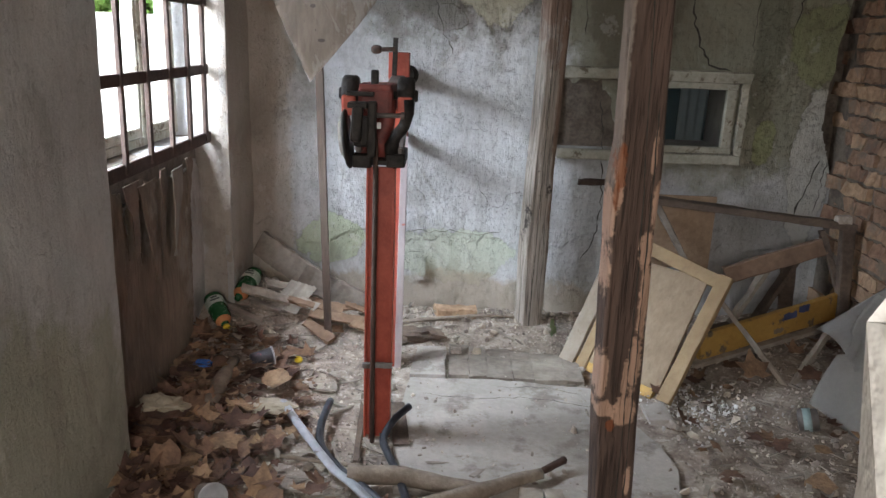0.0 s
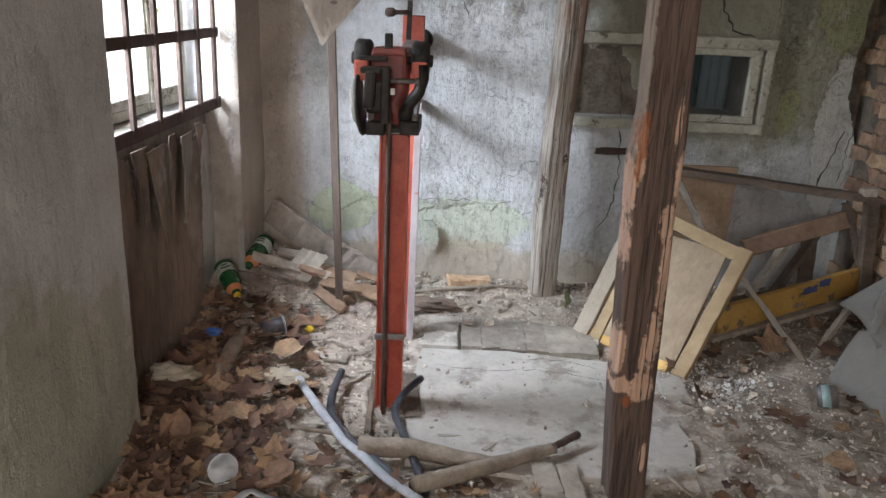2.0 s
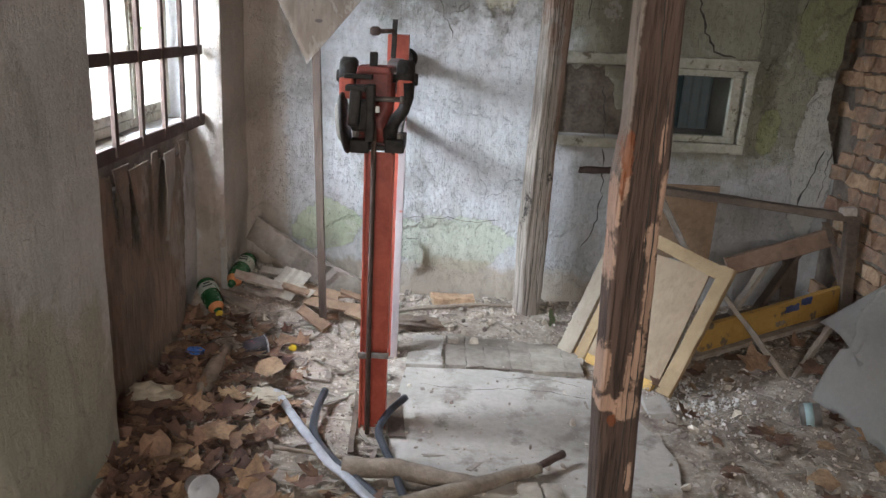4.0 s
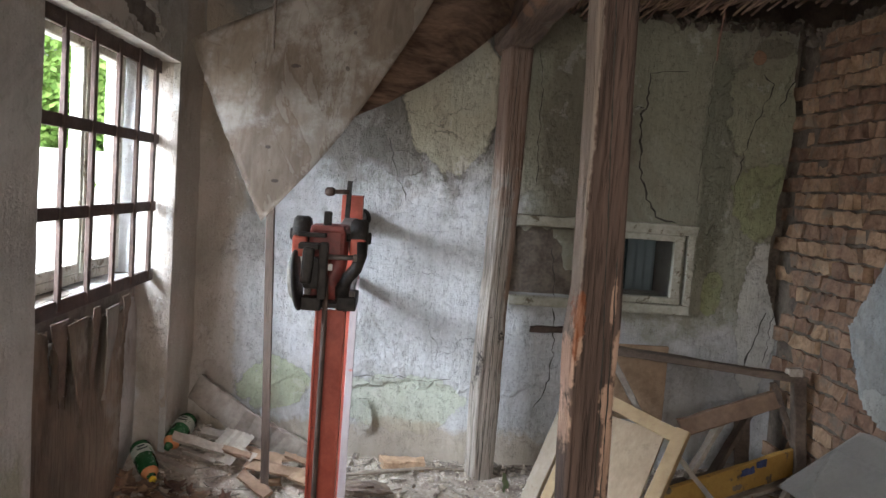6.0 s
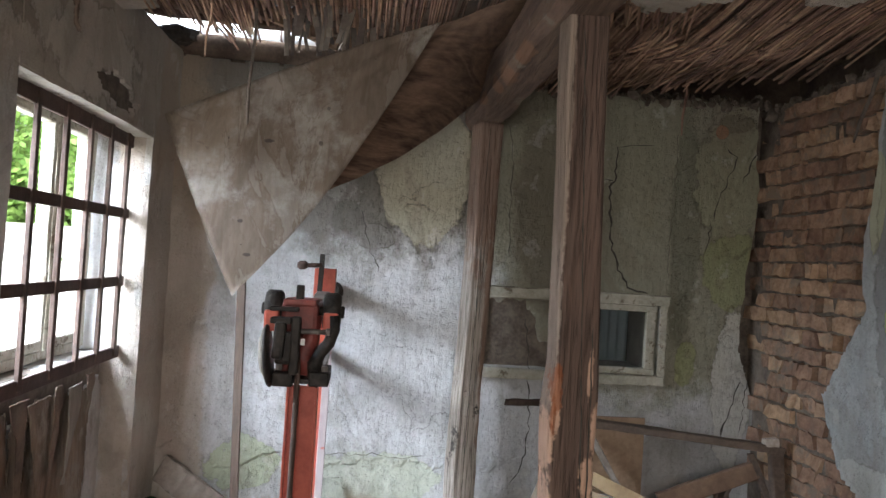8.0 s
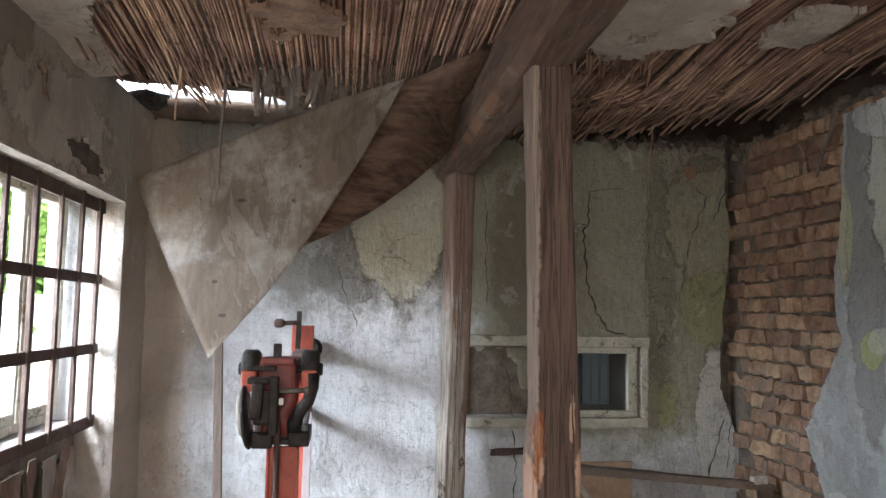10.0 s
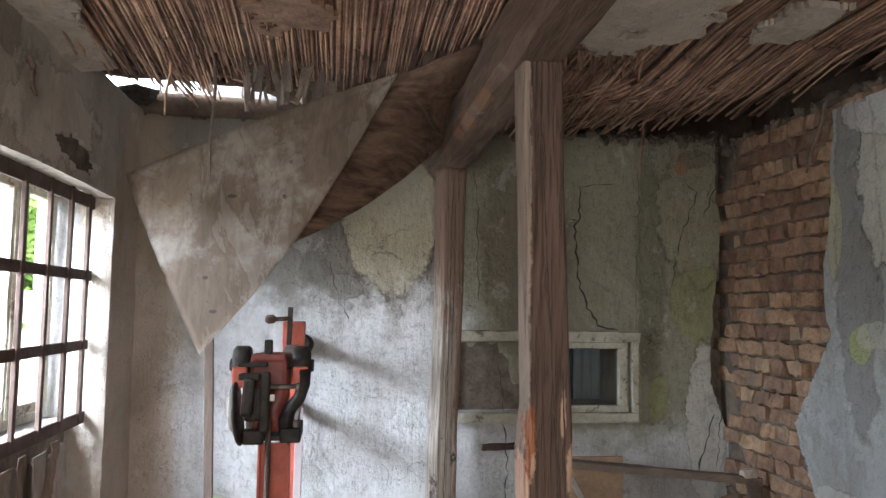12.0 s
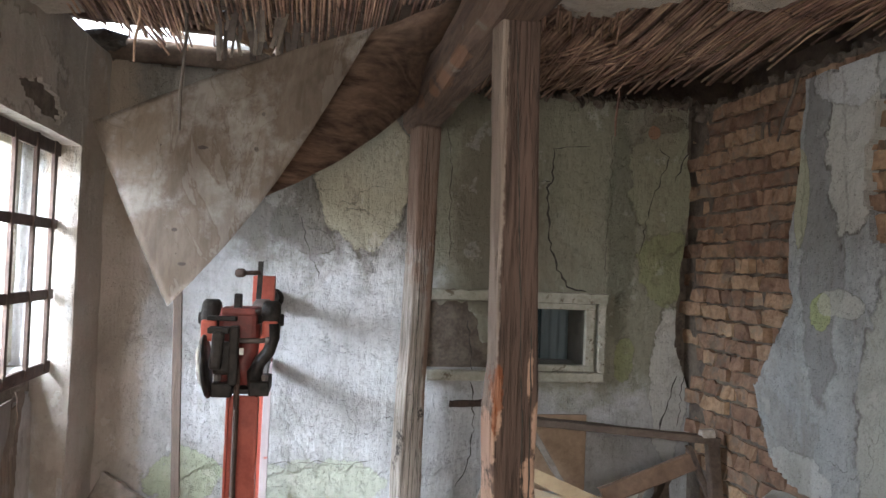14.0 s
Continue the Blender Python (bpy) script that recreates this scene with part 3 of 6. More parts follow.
def back_edge(z):
    return along(BACK_EDGE, z) + 0.012 * fbm(z * 9, 1.7)


def back_keep(u, v):
    x, z = u - 1.0, v - 0.1
    if WIN[0] - 0.01 < x < WIN[1] + 0.01 and WIN[2] - 0.01 < z < WIN[3] + 0.01:
        return False
    if z > 2.37 + 0.02 * fbm(x * 4, 7.0):
        return False
    return x < back_edge(z)


def back_height(u, v):
    x, z = u - 1.0, v - 0.1
    h = 0.010 * fbm(x * 1.6, z * 1.6, 2.0) + 0.004 * fbm(x * 7, z * 7, 4.0) + 0.0015 * n3(x * 40, z * 14, 1.0)
    # a later coat left in raised islands
    k = ((x - 0.25) / 0.25) ** 2 + ((z - 1.88) / 0.42) ** 2 + 0.6 * fbm(x * 6, z * 6, 11.0)
    if k < 1.0:
        h += 0.006
    k = ((x - 1.83) / 0.24) ** 2 + ((z - 1.75) / 0.6) ** 2 + 0.7 * fbm(x * 5, z * 5, 21.0)
    if k < 1.0:
        h += 0.006
    # the foot of the wall has lost a coat
    if z < 0.44 + 0.09 * fbm(x * 4, 3.0):
        h -= 0.008
    if 0.6 < x < 1.2 and 0.94 < z < 1.3:
        h -= 0.03
    return h


bm = bmesh.new()
sheet(bm, (-1.0, W, -0.1), (3.1, 0, 0), (0, 0, 2.5), 248, 200, back_keep, back_height, 0.04, (0, -1, 0), lambda v: back_edge(v - 0.1) + 1.0)
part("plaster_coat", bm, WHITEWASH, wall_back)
Yc = W - 0.016
for pts, w in ((((1.237, Yc, 2.1), (1.232, Yc, 1.92), (1.208, Yc, 1.89), (1.229, Yc, 1.6), (1.275, Yc, 1.47), (1.33, Yc, 1.385), (1.44, Yc, 1.36)), 0.013),
               (((1.165, Yc, 1.92), (1.21, Yc, 1.925), (1.232, Yc, 1.92)), 0.008), (((1.237, Yc, 2.105), (1.335, Yc, 2.117), (1.43, Yc, 2.13)), 0.005),
               (((1.817, Yc, 2.14), (1.88, Yc, 2.095), (1.815, Yc, 1.93), (1.767, Yc, 1.79), (1.718, Yc, 1.54)), 0.008),
               (((1.99, Yc, 2.13), (1.95, Yc, 2.05), (1.91, Yc, 1.96)), 0.009),
               (((0.664, Yc, 2.17), (0.692, Yc, 2.05), (0.695, Yc, 1.79), (0.707, Yc, 1.5)), 0.006),
               (((0.81, Yc, 1.19), (0.832, Yc, 1.05), (0.843, Yc, 0.93)), 0.007), (((0.84, Yc, 0.88), (0.86, Yc, 0.69), (0.855, Yc, 0.51), (0.78, Yc, 0.35)), 0.008),
               (((1.953, Yc, 0.93), (1.93, Yc, 0.85), (1.9, Yc, 0.735), (1.87, Yc, 0.64)), 0.014), (((2.0, Yc, 0.93), (1.985, Yc, 0.8), (1.97, Yc, 0.66)), 0.007),
               (((-0.05, Yc, 1.68), (0.0, Yc, 1.5), (0.06, Yc, 1.38)), 0.006), (((1.555, Yc, 2.2), (1.552, Yc, 1.9), (1.537, Yc, 1.43)), 0.004),
               (((-0.16, Yc, 0.475), (0.0, Yc, 0.47), (0.08, Yc, 0.482), (0.2, Yc, 0.46), (0.345, Yc, 0.485)), 0.004)):
    crack("crack", pts, w, wall_back, (0, -1, 0))

# a curling flake of plaster low on the wall
bm = bmesh.new()
sheet(bm, (-0.15, W - 0.012, 0.19), (0.13, 0, 0), (0, 0, 0.17), 26, 34,
      lambda u, v: 0.02 + 0.02 * n3(v * 30, 1.0) < u < 0.115 - 0.25 * abs(v - 0.06) + 0.012 * n3(v * 40, 5.0) and v > 0.02 + 0.02 * n3(u * 40, 2.0), lambda u, v: 0.012 + 0.1 * u * u, 0.008, (0, -1, 0))
part("plaster_flake", bm, WHITEWASH, wall_back)

# left wall with the deep window niche
wall_left = tagged(new("wall_left"), "thick grey plaster wall with a deep barred window niche", "wall", kind="structure")
NY0, NY1, NB, NT = 2.19, 3.51, -1.12, 1.915   # niche: near and far side, its back, its top
SILL, HEAD, OUT = 0.97, 1.90, -1.30
bm = bmesh.new()
box(bm, (OUT, -1.0, -0.3), (LX - 0.02, NY0 - 0.02, 2.42))
box(bm, (OUT, NY1 + 0.02, -0.3), (LX - 0.02, W + 0.3, 2.42))
box(bm, (OUT, NY0 - 0.02, NT + 0.02), (LX - 0.02, NY1 + 0.02, 2.42))
box(bm, (OUT, NY0 - 0.02, -0.3), (NB - 0.02, NY1 + 0.02, SILL))
part("masonry", bm, MORTAR, wall_left)


def side_h(u, v):
    return 0.010 * fbm(u * 1.8, v * 1.8, 31.0) + 0.003 * fbm(u * 8, v * 8, 33.0)


bm = bmesh.new()
sheet(bm, (LX, -1.0, -0.1), (0, NY0 + 1.0, 0), (0, 0, 2.5), 160, 125, lambda u, v: True, side_h, 0.03, (1, 0, 0))
part("plaster_coat", bm, SIDE_PLASTER, wall_left)
bm = bmesh.new()
sheet(bm, (LX, NY1, -0.1), (0, W - NY1, 0), (0, 0, 2.5), 18, 125, lambda u, v: True, lambda u, v: side_h(u + 4, v) + 0.02 * (u / 0.34) ** 2, 0.03, (1, 0, 0))
part("plaster_coat", bm, SIDE_PLASTER, wall_left)
bm = bmesh.new()
sheet(bm, (LX, NY0, NT), (0, NY1 - NY0, 0), (0, 0, 2.4 - NT), 90, 34,
      lambda u, v: ((u - 0.85) / 0.3) ** 2 + ((v - 0.1 - 0.12 * (0.85 - u)) / 0.06) ** 2 + 0.8 * fbm(u * 9, v * 9, 4.0) > 0.8, lambda u, v: side_h(u + 3, v + 2), 0.02, (1, 0, 0))
part("plaster_coat", bm, SIDE_PLASTER, wall_left)
# sides, top and back of the niche
bm = bmesh.new()
sheet(bm, (OUT, NY1, -0.1), (LX - OUT, 0, 0), (0, 0, 2.05), 40, 100, lambda u, v: True, lambda u, v: side_h(u + 7, v), 0.02, (0, -1, 0))
part("jamb_plaster", bm, WHITEWASH, wall_left)
bm = bmesh.new()
sheet(bm, (OUT, NY0, -0.1), (LX - OUT, 0, 0), (0, 0, 2.05), 40, 100, lambda u, v: True, lambda u, v: side_h(u + 9, v), 0.02, (0, 1, 0))
part("jamb_plaster", bm, SIDE_PLASTER, wall_left)
bm = bmesh.new()
sheet(bm, (OUT, NY0, NT), (LX - OUT, 0, 0), (0, NY1 - NY0, 0), 30, 60, lambda u, v: True, lambda u, v: side_h(u, v + 9), 0.02, (0, 0, -1))
part("head_plaster", bm, SIDE_PLASTER, wall_left)
bm = bmesh.new()
sheet(bm, (NB, NY0, -0.1), (0, NY1 - NY0, 0), (0, 0, SILL + 0.1), 60, 50, lambda u, v: not (v > 0.93 + 0.06 * fbm(u * 7, 1.0)), lambda u, v: side_h(u, v + 5), 0.02, (1, 0, 0))
part("parapet_plaster", bm, SIDE_PLASTER, wall_left)
bm = bmesh.new()
sheet(bm, (OUT - 0.05, NY0, SILL), (NB - OUT + 0.05, 0, 0), (0, NY1 - NY0, 0), 24, 60, lambda u, v: True, lambda u, v: 0.4 * side_h(u, v + 15), 0.02, (0, 0, 1))
part("window_sill", bm, WHITEWASH, wall_left)

# right wall: bare brick behind broken plaster (the bricks follow at the end)
wall_right = tagged(new("wall_right"), "old brick wall with broken grey plaster falling away", "wall", kind="structure")
bm = bmesh.new()
box(bm, (RX + 0.018, -1.0, -0.3), (RX + 0.4, W + 0.35, 2.36))
part("masonry", bm, MORTAR, wall_right)


def right_edge(z):
    """How far the plaster still reaches towards the back corner."""
    rows = ((0.57, 2.6), (0.62, 2.88), (0.7, 3.045), (0.8, 3.08), (0.98, 3.15), (1.13, 3.06), (1.36, 2.9), (1.5, 2.92), (1.66, 2.94), (1.77, 2.905), (2.05, 2.86), (2.4, 2.84))
    return along(rows, z) + 0.016 * fbm(z * 9, 4.4)


def right_keep(u, v):
    y, z = u - 1.0, v - 0.1
    if z > 2.285 + 0.02 * fbm(y * 5, 1.0):
        return False
    if ((y - 2.16) / 0.33) ** 2 + ((z - 1.86) / 0.46) ** 2 + 0.35 * fbm(y * 7, z * 7, 3.0) < 1.0:
        return False
    if z < 0.56 + 0.06 * fbm(y * 5, 2.0) and y > 2.2:
        return False
    return y < right_edge(z)


bm = bmesh.new()
sheet(bm, (RX - 0.045, -1.0, -0.1), (0, 4.6, 0), (0, 0, 2.45), 270, 160, right_keep, lambda u, v: 0.011 * fbm(u * 2, v * 2, 8.0) + 0.004 * fbm(u * 9, v * 9, 3.0), 0.06, (-1, 0, 0), lambda v: right_edge(v - 0.1) + 1.0)
part("plaster_coat", bm, RIGHT_PLASTER, wall_right)

# unseen wall behind the camera, its doorway added to let in the fill
wall_front = tagged(new("wall_front"), "plain unseen plaster wall with an opening added for the fill light", "wall", kind="structure")
bm = bmesh.new()
box(bm, (OUT, -1.0, -0.3), (-0.65, -0.7, 2.42))
box(bm, (0.55, -1.0, -0.3), (RX + 0.4, -0.7, 2.42))
box(bm, (-0.65, -1.0, 2.05), (0.55, -0.7, 2.42))
part("masonry", bm, SIDE_PLASTER, wall_front)

# ceiling: reed mats hung under attic boards, plaster lost; the back left bay is open to the roof
attic = tagged(new("roof"), "dark boarded roof over the broken ceiling", "roof", kind="structure")
bm = bmesh.new()
for i in range(16):
    y = -1.1 + i * 0.345
    if y + 0.34 > 3.75:
        box(bm, (-0.3, y, 2.62), (2.5, y + 0.335, 2.65))
    else:
        box(bm, (-1.6, y, 2.62), (2.5, y + 0.335, 2.65))
part("roof_boards", bm, DARK_WOOD, attic)
# unseen boards added round the attic to stop daylight leaking in
bm = bmesh.new()
box(bm, (-0.3, W + 0.34, 2.2), (2.5, W + 0.37, 2.66))
box(bm, (-1.34, -1.0, 2.4), (-1.29, 3.6, 2.66))
box(bm, (2.4, -1.0, 2.3), (2.44, W + 0.37, 2.66))
box(bm, (-1.6, -1.05, 2.4), (2.45, -1.0, 2.66))
part("attic_light_stops", bm, DARK_WOOD, attic)


def reeds(bm, x0, x1, y0, y1, z0, skew, gap, end, rnd, lift=0.0, r=(0.0036, 0.006), loose=0.005):
    """A mat of reeds side by side, running away from the door, with ragged ends; end(x): where the mat stops."""
    x = x0
    while x < x1:
        a = y0 + rnd.uniform(0, 0.25)
        e = end(x) + rnd.uniform(-0.14, 0.06)
        if rnd.random() < 0.04 or e - a < 0.2:
            x += gap
            continue
        rad = rnd.uniform(*r)
        z = z0 + rnd.uniform(-0.006, 0.006)
        sk = skew + rnd.gauss(0, loose)
        k = 6
        pts = []
        for i in range(k + 1):
            f = i / k
            y = a + (e - a) * f
            sag = -0.05 * fbm(x * 1.5, y * 1.2, 2.0) - lift * f ** 4 * rnd.uniform(0.3, 1.0)
            pts.append((x + sk * (y - y0), y, z + sag))
        tube(bm, pts, rad, 6)
        x += gap * rnd.uniform(0.75, 1.25)


bm = bmesh.new()
tube(bm, smooth_line([(LX + 0.008, 2.48, 2.215), (LX + 0.022, 2.5, 2.18), (LX + 0.025, 2.49, 2.15), (LX + 0.022, 2.505, 2.12), (LX + 0.035, 2.495, 2.1)]), 0.014, 9, 0.004, flat=0.45)
tagged(link("peeled_scrap", bm, DARK_WOOD, smooth=True), "dark curled scrap peeling from the plaster wall", "scrap")
REED_END = ((-0.95, 2.72), (-0.82, 3.05), (-0.62, 3.1), (-0.4, 2.92), (-0.1, 3.12), (0.1, 3.03), (0.2, 2.92), (0.31, 2.74), (0.46, 2.5))
rnd = random.Random(4)
bm = bmesh.new()
reeds(bm, -0.93, 0.47, 1.0, 2.97, 2.385, 0.0, 0.0096, lambda x: along(REED_END, x) + 0.05 * fbm(x * 6, 1.0), rnd, 0.07)
reeds(bm, -0.93, 0.46, 1.0, 2.97, 2.398, 0.012, 0.0096, lambda x: along(REED_END, x) - 0.06 + 0.1 * fbm(x * 3, 9.0), rnd, 0.02)
tagged(link("ceiling_left", bm, REED, smooth=True), "broken ceiling of dry brown reed matting with ragged ends", "ceiling", kind="structure")
REED_FAR = ((0.4, 3.7), (1.2, 3.62), (1.4, 3.55), (1.56, 3.35), (1.66, 3.12), (1.72, 2.85), (1.76, 2.5), (1.84, 2.3), (1.95, 2.1))
bm = bmesh.new()
reeds(bm, 0.55, 1.95, 1.0, 3.75, 2.405, -0.02, 0.0098, lambda x: along(REED_FAR, x) + 0.04 * fbm(x * 5, 4.0), rnd, 0.05)
reeds(bm, 0.6, 1.95, 1.0, 3.75, 2.388, 0.015, 0.0105, lambda x: along(REED_FAR, x) - 0.1 + 0.14 * fbm(x * 3, 6.0), rnd, 0.1, loose=0.015)
reeds(bm, 0.5, 0.98, 2.2, 3.75, 2.37, 0.3, 0.014, lambda x: 2.75 + 0.1 * fbm(x * 4, 2.0), rnd, 0.06, loose=0.03)
reeds(bm, 1.1, 1.95, 2.75, 3.75, 2.37, -0.4, 0.012, lambda x: along(REED_FAR, x) - 0.02 + 0.12 * fbm(x * 5, 16.0), rnd, 0.09, loose=0.07)
bmesh.ops.delete(bm, geom=[v for v in bm.verts if v.co.x < 0.6 or v.co.x > 2.02], context="VERTS")
tagged(link("ceiling_right", bm, REED, smooth=True), "sagging ceiling of dry brown reed matting with plaster crumbs", "ceiling", kind="structure")
for k, (y, xa, xb) in enumerate(((2.2, -0.9, 0.46), (2.52, -0.85, 0.44), (2.84, -0.6, 0.26), (2.0, 0.62, 1.9), (2.4, 0.62, 1.72), (2.8, 0.62, 1.66), (3.2, 0.62, 1.6))):
    bm = bmesh.new()
    tube(bm, [(xa + (xb - xa) * f / 14, y + 0.012 * n3(f * 0.7, k), 2.378 - 0.05 * fbm((xa + (xb - xa) * f / 14) * 1.5, y * 1.2, 2.0)) for f in range(15)], 0.0014, 5)
    tagged(link("tie_wire", bm, RUST), "thin rusty wire tying the ceiling reeds", "wire", "ceiling wires")


def ceil_bits(name, x0, y0, w, h, fn, z, label, mat=None):
    bm = bmesh.new()
    sheet(bm, (x0, y0, z), (w, 0, 0), (0, h, 0), int(w / 0.013), int(h / 0.013), fn, lambda u, v: 0.02 * fbm((u + x0) * 3, (v + y0) * 3, 2.0) + 0.004 * fbm(u * 14, v * 14), 0.02, (0, 0, -1))
    tagged(link(name, bm, mat or CEIL_PLASTER), label, "ceiling plaster", kind="structure")


ceil_bits("ceiling_plaster_left", -1.0, 0.2, 0.75, 2.8, lambda u, v: u < 0.16 + 0.35 * max(0, 1 - v / 2.5) + 0.1 * fbm(u * 6, v * 6, 1.0), 2.325, "pale plaster still clinging to the reed ceiling")
ceil_bits("ceiling_plaster_right", 0.5, 0.2, 1.5, 3.4,
          lambda u, v: u < 0.52 + 0.1 * fbm(u * 5, v * 5, 9.0) and v < 1.92 + 0.16 * fbm(u * 6, v * 6, 2.0), 2.345, "flaking pale plaster on the reed ceiling")


def remnant(x0, y0, w, h, seed, bite):
    """A ragged scrap of plaster still clinging under the reeds."""
    ceil_bits("ceiling_remnant", x0, y0, w, h,
              lambda u, v: ((u / w - 0.5) / 0.5) ** 2 + ((v / h - 0.5) / 0.5) ** 2 + bite * fbm((u + seed) * 6, v * 6, 3.0) + 0.5 * fbm(u * 22, (v + seed) * 22, 5.0) < 0.8,
              2.328, "ragged grey plaster scrap clinging under the reed matting")


remnant(0.64, 1.75, 0.5, 0.75, 1.0, 1.2)
remnant(1.27, 1.95, 0.2, 0.36, 4.0, 1.3)
CLAY = material("brown_clay_daub", (0.1, 0.06, 0.042), (0.3, 0.19, 0.13), 14, rough=0.95, bump=1.0, fine=50)
ceil_bits("ceiling_clay", -0.32, 2.15, 0.3, 0.42, lambda u, v: ((u - 0.15) / 0.15) ** 2 + ((v - 0.2) / 0.2) ** 2 + 0.8 * fbm(u * 8, v * 8, 3.0) < 0.9, 2.345, "lump of brown clay daub clinging to the reeds", CLAY)



# ---- timber frame ----
def post(name, rows, y, depth, mat, label, twist=0.0, seed=1, dents=()):
    """A hewn post between the sides given as (height, left, right): wavering, knotted, checked and dented."""
    bm = bmesh.new()
    n = 110
    loops = []
    z0, z1 = rows[0][0], rows[-1][0]
    left, right = [(r[0], r[1]) for r in rows], [(r[0], r[2]) for r in rows]
    for i in range(n + 1):
        z = z0 + (z1 - z0) * i / n
        xa, xb = along(left, z), along(right, z)
        o = Vector(((xa + xb) / 2 + 0.003 * n3(z * 4, seed), y + 0.006 * n3(z * 3, seed + 7), z))
        w = (xb - xa) / (abs(math.cos(twist)) + abs(math.sin(twist)) * 0.9)
        lp = []
        for j in range(56):
            a = 2 * math.pi * j / 56
            c, s = math.cos(a), math.sin(a)
            m = (abs(c) ** 9 + abs(s) ** 9) ** (-1 / 9)
            r = m * (1 + 0.03 * n3(c * 0.9 + seed, s * 0.9, z * 2.5) + 0.022 * n3(c * 3 + seed, s * 3, z * 6) + 0.005 * n3(c * 9, s * 9 + seed, z * 4))
            if j == 37:
                r *= 0.88
            for dz, da, size in dents:
                r -= 0.1 * math.exp(-((z - dz) / size) ** 2 - ((a - da) / 0.45) ** 2) * (0.7 + 0.5 * n3(z * 30, a * 4))
            q = Vector((c * w / 2 * r, s * depth / 2 * r, 0))
            q.rotate(Euler((0, 0, twist)))
            lp.append(o + q)
        loops.append(lp)
    rings(bm, loops)
    return tagged(link(name, bm, mat, smooth=True), label, "post")


p1 = post("timber_post", ((-0.02, 0.54, 0.66), (0.05, 0.537, 0.655), (0.4, 0.515, 0.644), (0.64, 0.508, 0.637), (0.88, 0.501, 0.632), (1.08, 0.494, 0.63), (1.2, 0.505, 0.628), (1.38, 0.504, 0.622), (1.68, 0.498, 0.612), (1.89, 0.489, 0.604), (2.145, 0.486, 0.6)),
          2.06, 0.12, OAK, "weathered hewn oak post with bare orange patches under the beam", 0.02, 3, ((1.13, 4.0, 0.07), (0.35, 4.5, 0.05), (0.92, 5.4, 0.08)))
p2 = post("timber_post", ((-0.02, 0.434, 0.567), (0.45, 0.426, 0.577), (0.62, 0.43, 0.573), (1.05, 0.448, 0.58), (1.43, 0.458, 0.592), (1.63, 0.461, 0.595), (2.13, 0.458, 0.604)),
          3.67, 0.12, POST_GREY, "grey cracked timber post close to the plaster wall", 0.3, 8, ((1.48, 4.0, 0.04), (0.5, 4.3, 0.1)))
for rows, yy, pa in ((((0.05, 0.6), (0.9, 0.59), (2.1, 0.528)), 1.996, p1), (((0.1, 0.622), (1.3, 0.6)), 1.997, p1), (((0.0, 0.5), (2.1, 0.535)), 3.604, p2)):
    za, zb = rows[0][0], rows[-1][0]
    crack("drying_crack", [(along(rows, za + (zb - za) * k / 8), yy, za + (zb - za) * k / 8) for k in range(9)], 0.005, pa, (0, -1, 0), None, 0.0016)
bm = bmesh.new()
beam(bm, (0.535, 0.0, 2.235), (0.525, 3.84, 2.22), 0.17, 0.19, n=26, jit=0.006, ch=0.16)
tagged(link("ceiling_beam", bm, BEAM), "rough brown ceiling beam resting on two posts", "beam")
bm = bmesh.new()
tube(bm, [(-1.1, 3.86, 2.43), (-0.8, 3.86, 2.435), (-0.5, 3.86, 2.43), (-0.1, 3.86, 2.42), (0.4, 3.86, 2.42)], [0.05, 0.055, 0.05, 0.055, 0.045], 10, 0.007)
tagged(link("wall_plate_log", bm, DARK_WOOD, smooth=True), "brown rotten log lying along the wall top", "log")


# ---- barred window ----
window_1 = tagged(new("window_1"), "old white timber window standing open in the deep niche", "window", kind="structure")
WX = -1.235
for y, w in ((2.2, 0.05), (2.62, 0.035), (3.06, 0.03), (3.12, 0.05), (3.18, 0.03), (3.47, 0.05)):
    bm = bmesh.new()
    beam(bm, (WX, y, 0.99), (WX, y, 1.92), w, 0.05, (1, 0, 0), 8, 0.0015)
    part("window_frame", bm, FRAME_WHITE, window_1)
for z, y0, y1 in ((0.995, 2.2, 3.47), (1.035, 2.22, 3.05), (1.035, 3.19, 3.45), (1.90, 2.2, 3.47)):
    bm = bmesh.new()
    beam(bm, (WX, y0, z), (WX, y1, z), 0.05, 0.04, n=8, jit=0.0015)
    part("window_frame", bm, FRAME_WHITE, window_1)

grille = thing("window_grille", "rusty brown iron grille of flat bars across the window niche", "window bars")
BX = -1.066
for z, h in ((1.888, 0.055), (1.572, 0.042), (1.277, 0.042), (0.97, 0.05)):
    bm = bmesh.new()
    beam(bm, (BX, 2.2, z), (BX, 3.505, z), 0.012, h, n=10, jit=0.0008)
    part("cross_bar", bm, RUST, grille)
for y in (2.29, 2.525, 2.763, 2.996, 3.22, 3.437):
    bm = bmesh.new()
    w = 0.034 if y > 3.4 else 0.024
    beam(bm, (BX + 0.004, y, 0.96), (BX + 0.004, y, 1.92), w, 0.016, (1, 0, 0), 10, 0.0008)
    part("upright_bar", bm, RUST, grille)

# torn fibreboard leaning in the niche under the grille
bm = bmesh.new()


def board_keep(u, v):
    top = 0.9 - 0.05 * u + 0.03 * fbm(u * 9, 1.0)
    if v > top:
        return False
    if u > 1.16 - 0.17 * (0.9 - v):
        return False
    for c, d, w in ((0.38, 0.62, 0.03), (0.5, 0.55, 0.022), (0.62, 0.67, 0.03), (0.2, 0.72, 0.02), (0.8, 0.74, 0.02)):
        if v > d + 0.02 * n3(u * 40, v) and abs(u - c - 0.1 * (v - d) - 0.012 * n3(v * 20, c)) < w * (v - d) / 0.3:
            return False
    return True


